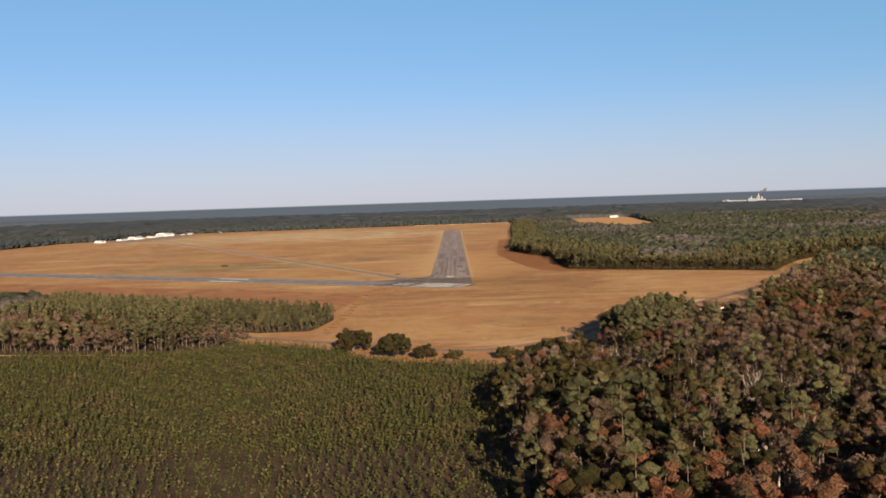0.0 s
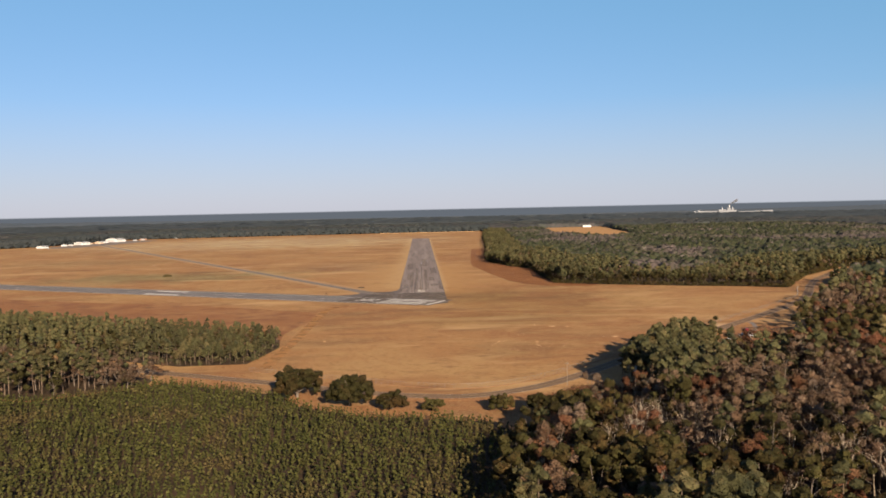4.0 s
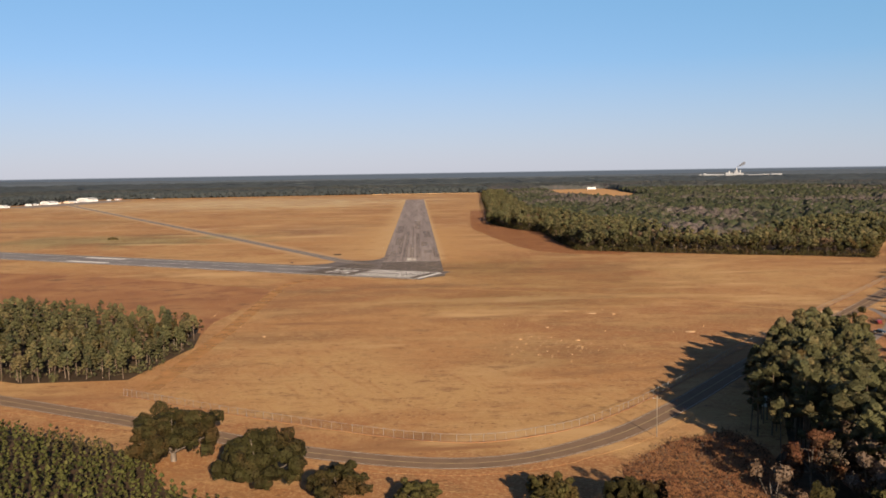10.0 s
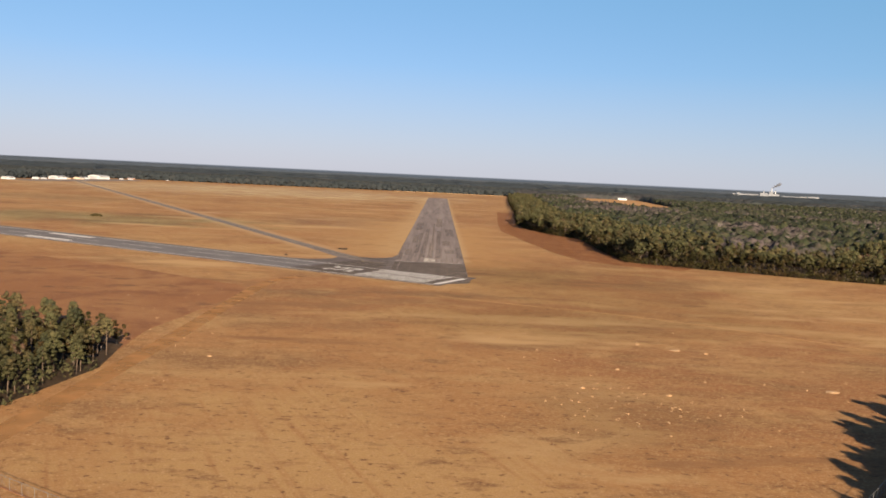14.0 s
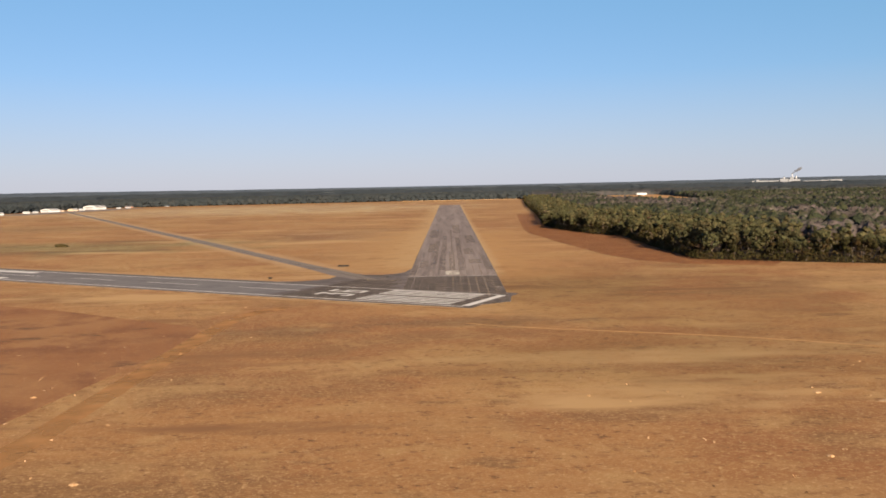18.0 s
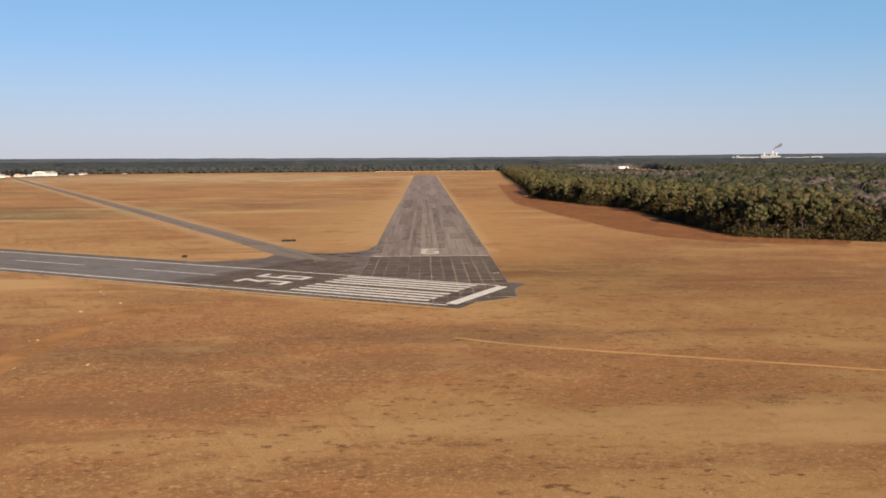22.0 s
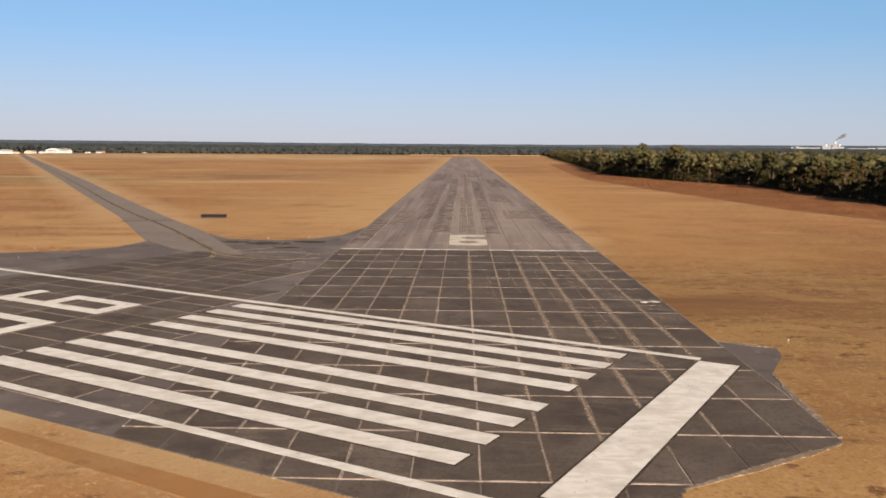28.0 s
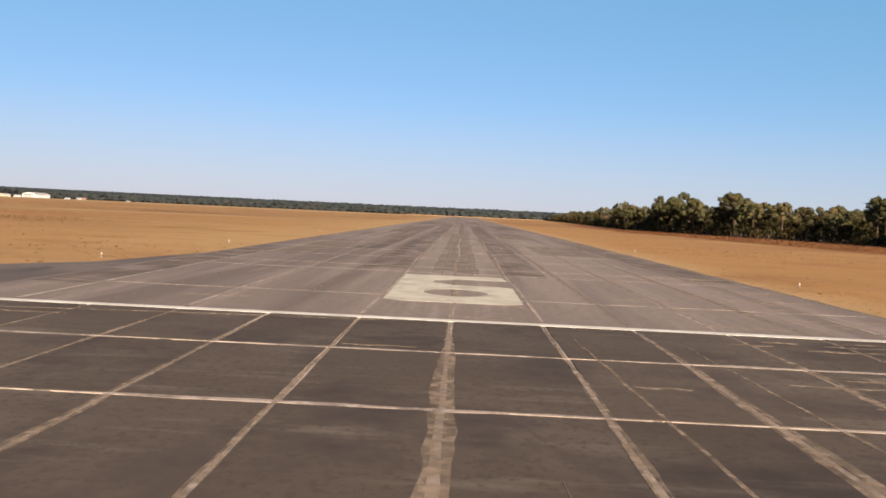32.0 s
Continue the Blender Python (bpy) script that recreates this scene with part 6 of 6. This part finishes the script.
# sandy smears over the joints, on the slabs and along the runway
def ragged(line, wide, z, seed, rough=0.6, ends=0.15):
    """A strip along a line whose two edges wander on their own."""
    bm = bmesh.new()
    rows = []
    n = len(line)
    for i, p in enumerate(line):
        q0, q1 = line[max(0, i - 1)], line[min(n - 1, i + 1)]
        d = Vector((q1[0] - q0[0], q1[1] - q0[1])).normalized()
        f = min(1.0, 4 * min(i, n - 1 - i) / n + ends)
        l = wide * f * (1 + rough * (noise.noise((i * 0.31, seed * 7.1, 0)) + 0.8 * noise.noise((i * 1.3, seed * 3.3, 5))))
        r = wide * f * (1 + rough * (noise.noise((i * 0.29, seed * 5.7, 9)) + 0.8 * noise.noise((i * 1.4, seed * 2.9, 3))))
        rows.append([bm.verts.new((p[0] - d.y * o, p[1] + d.x * o, h)) for o, h in ((l, 0.02), (l, z), (-r, z), (-r, 0.02))])
    for p, q in zip(rows[:-1], rows[1:]):
        for i in range(3):
            bm.faces.new((p[i], p[i + 1], q[i + 1], q[i]))
    bmesh.ops.recalc_face_normals(bm, faces=bm.faces)
    return bm


rr = random.Random(95)
for k, w in ((-4, 0.10), (-3, 0.12), (-2, 0.16), (-1, 0.10), (0, 0.30), (1, 0.17), (2, 0.34), (3, 0.34), (4, 0.38), (5, 0.28)):
    low = max(y for y in range(-108, -2) if not inside(PAVED, k * 3.81 + 1.2, y)) + 3 if not inside(PAVED, k * 3.81 + 1.2, -107) else -106
    low = max(low, -48) if k == 0 else low
    line = [(k * 3.81 + 0.12 * noise.noise((y * 0.2, k, 0)), y) for y in np.arange(low, -0.6, 0.7)]
    part("sand_smear", ragged(line, w, 0.0715, k + 60, 0.4), SMEAR, junction, "sandy smear along a joint")
    line = [(k * 3.81 + 0.1 * noise.noise((y * 0.2, k, 4)), y) for y in np.arange(0.6, 60 + 30 * ((k * 7) % 4), 1.1)]
    part("sand_smear", ragged(line, w * 0.55, 0.0665, k + 80), SMEAR, runway_near, "faint sandy smear along a joint")
for i, (x0, y0, x1, y1) in enumerate(((4.6, -2, 6.3, -44), (8.6, -3, 10.6, -60), (12.8, -6, 14.2, -70), (16.2, -2, 17.5, -48), (2.2, -20, 3.2, -52))):
    line = [(x0 + (x1 - x0) * f + 0.1 * noise.noise((f * 20, i, 0)), y0 + (y1 - y0) * f) for f in np.linspace(0, 1, 60)]
    part("sand_smear", ragged(line, 0.07, 0.0718, i + 5), SMEAR, junction, "thin sandy trail over the slabs")
for j in range(1, 14):
    y = -0.2 - 7.62 * j
    for x0, x1 in ((-22, -9), (-9, 5), (5, 22.4)):
        line = [(x, y + 0.05 * noise.noise((x * 0.4, j, 0))) for x in np.arange(x0, x1 + 0.01, 0.6)]
        line = [p for p in line if inside(PAVED, p[0] + 0.5, p[1]) and inside(PAVED, p[0], p[1] - 0.4)]
        if len(line) > 4:
            part("grit_band", ragged(line, rr.uniform(0.06, 0.12), 0.0722, j * 3 + x0, 0.9), JOINT, junction, "sandy band along a slab joint")
for i in range(170):
    cx_, cy_ = rr.uniform(11, 22.2), rr.uniform(-70, 34)
    cl = rr.uniform(0.8, 4.2)
    if i % 5 == 0:
        cx_ = rr.uniform(-21, 8)
    cx_ = min(cx_, 22.3 - cl / 2)
    line = [(cx_ - cl / 2 + cl * f, cy_ + 0.06 * math.sin(f * 9 + i)) for f in np.linspace(0, 1, 9)]
    if cy_ > 0 or all(inside(PAVED, p[0] + 0.4, p[1]) for p in line):
        part("sand_smear", ragged(line, rr.uniform(0.05, 0.15), 0.0728 if cy_ < 0 else 0.0676, i), SMEAR, junction if cy_ < 0 else runway_near, "short sandy streak across the slabs")
# crumbling pale edges where pavement meets grass
for nm, line, owner in (("crumbled_edge", [(22.75, y) for y in np.arange(-66, 300, 1.5)], runway_near), ("crumbled_edge", [(-22.75, y) for y in np.arange(42, 300, 1.5)], runway_near),
                        ("crumbled_edge", [(22.7 + f * 4.6, -66.3 - f * 2.3) for f in np.linspace(0, 1, 12)], junction), ("crumbled_edge", [(23.9 - 1.5 * f, -77.4 - 15 * f) for f in np.linspace(0, 1, 22)], junction),
                        ("crumbled_edge", [(22.3 - 11.4 * f, -92.8 - 7 * f) for f in np.linspace(0, 1, 20)], junction)):
    part(nm, ragged(line, 0.26, 0.074, len(line), 1.1), SMEAR, owner, "pale crumbled edge with grit and dead grass")
# worn bands and repaired patches along the near runway
for x0, x1, y0, y1, mat in ((-1.9, 1.7, 27, 150, PALE_BAND), (-0.6, 0.8, 150, 420, PALE_BAND), (-7.4, -3.6, 30, 330, DARK_BAND), (3.4, 7.0, 26, 300, DARK_BAND), (-12.6, -9.2, 60, 260, DARK_BAND), (10.2, 17.6, 64, 92, PALE_BAND),
                            (8.4, 15.0, 130, 176, PALE_BAND), (-19.4, -14.2, 44, 88, PALE_BAND), (-16.8, -11.0, 150, 230, PALE_BAND), (-22.4, -19.0, 8, 60, DARK_BAND), (18.4, 22.2, 30, 120, DARK_BAND), (12.0, 19.5, 230, 330, DARK_BAND), (-20, -12, 300, 420, DARK_BAND), (2.0, 9.0, 360, 520, PALE_BAND)):
    line = [((x0 + x1) / 2 + 0.2 * noise.noise((y * 0.1, x0, 0)), y) for y in np.arange(y0, y1, 2.5)]
    part("worn_band", ragged(line, (x1 - x0) / 2, 0.0632 + (0.0006 if mat is PALE_BAND else 0), x0 + y0, 0.12, 1.0), mat, runway_near, "pale worn band" if mat is PALE_BAND else "dark rubbered band")
for sx in (-1.1, 1.2):
    line = [(sx + 0.05 * noise.noise((y * 0.3, sx, 0)), y) for y in np.arange(25.5, 120, 1.2)]
    part("old_line", ragged(line, 0.12, 0.0674, sx + 7), SMEAR, runway_near, "faded remains of a painted line")
# dark stains on the old pavement by the taxiway
for i, (sx, sy, sr) in enumerate(((-37, 7, 4.5), (-44, 9, 3.0), (-30, 10, 3.4), (-33, 1, 2.6), (-50, -18, 3.0))):
    pts = [(sx + sr * (1 + 0.3 * noise.noise((math.cos(a) * 1.3, math.sin(a) * 1.3, i * 3.0))) * math.cos(a), sy + 0.5 * sr * (1 + 0.3 * noise.noise((math.cos(a) * 1.3, math.sin(a) * 1.3, i * 3.0 + 9))) * math.sin(a)) for a in (2 * math.pi * k / 22 for k in range(22))]
    part("dark_stain", prism(bmesh.new(), pts, 0.0, 0.0405 + 0.001 * i), STAIN, junction, "dark sealed patch on the old pavement")

# cracks over the old pavement
for i, pts in enumerate(([(-31, -14), (-38, -19), (-47, -16)], [(-28, -24), (-36, -30), (-42, -40)], [(-52, -22), (-46, -28), (-39, -30)], [(-25, -8), (-33, -5), (-44, -9)], [(-30, -34), (-24, -28), (-20, -16)], [(-24, -3), (-18, -2.2), (-9, -1.2), (-3, -0.8)], [(-27, -20), (-24, -34), (-20, -46)], [(-26, -6), (-30, -22), (-33, -40)], [(-24, -12), (-36, -16), (-44, -14)], [(-25, -26), (-38, -33), (-46, -34)], [(-29, -2), (-26, -14), (-24, -30)], [(-40, -2), (-34, -12), (-25, -18)], [(-56, -14), (-48, -20), (-43, -27)], [(-33, 3), (-40, -4), (-50, -7)])):
    part("crack_line", ribbon(bmesh.new(), curve_points(pts, 1.2), 0.05, -0.05, 0.02, 0.0735, 0.035, i), SMEAR, junction, "pale sand-filled crack")
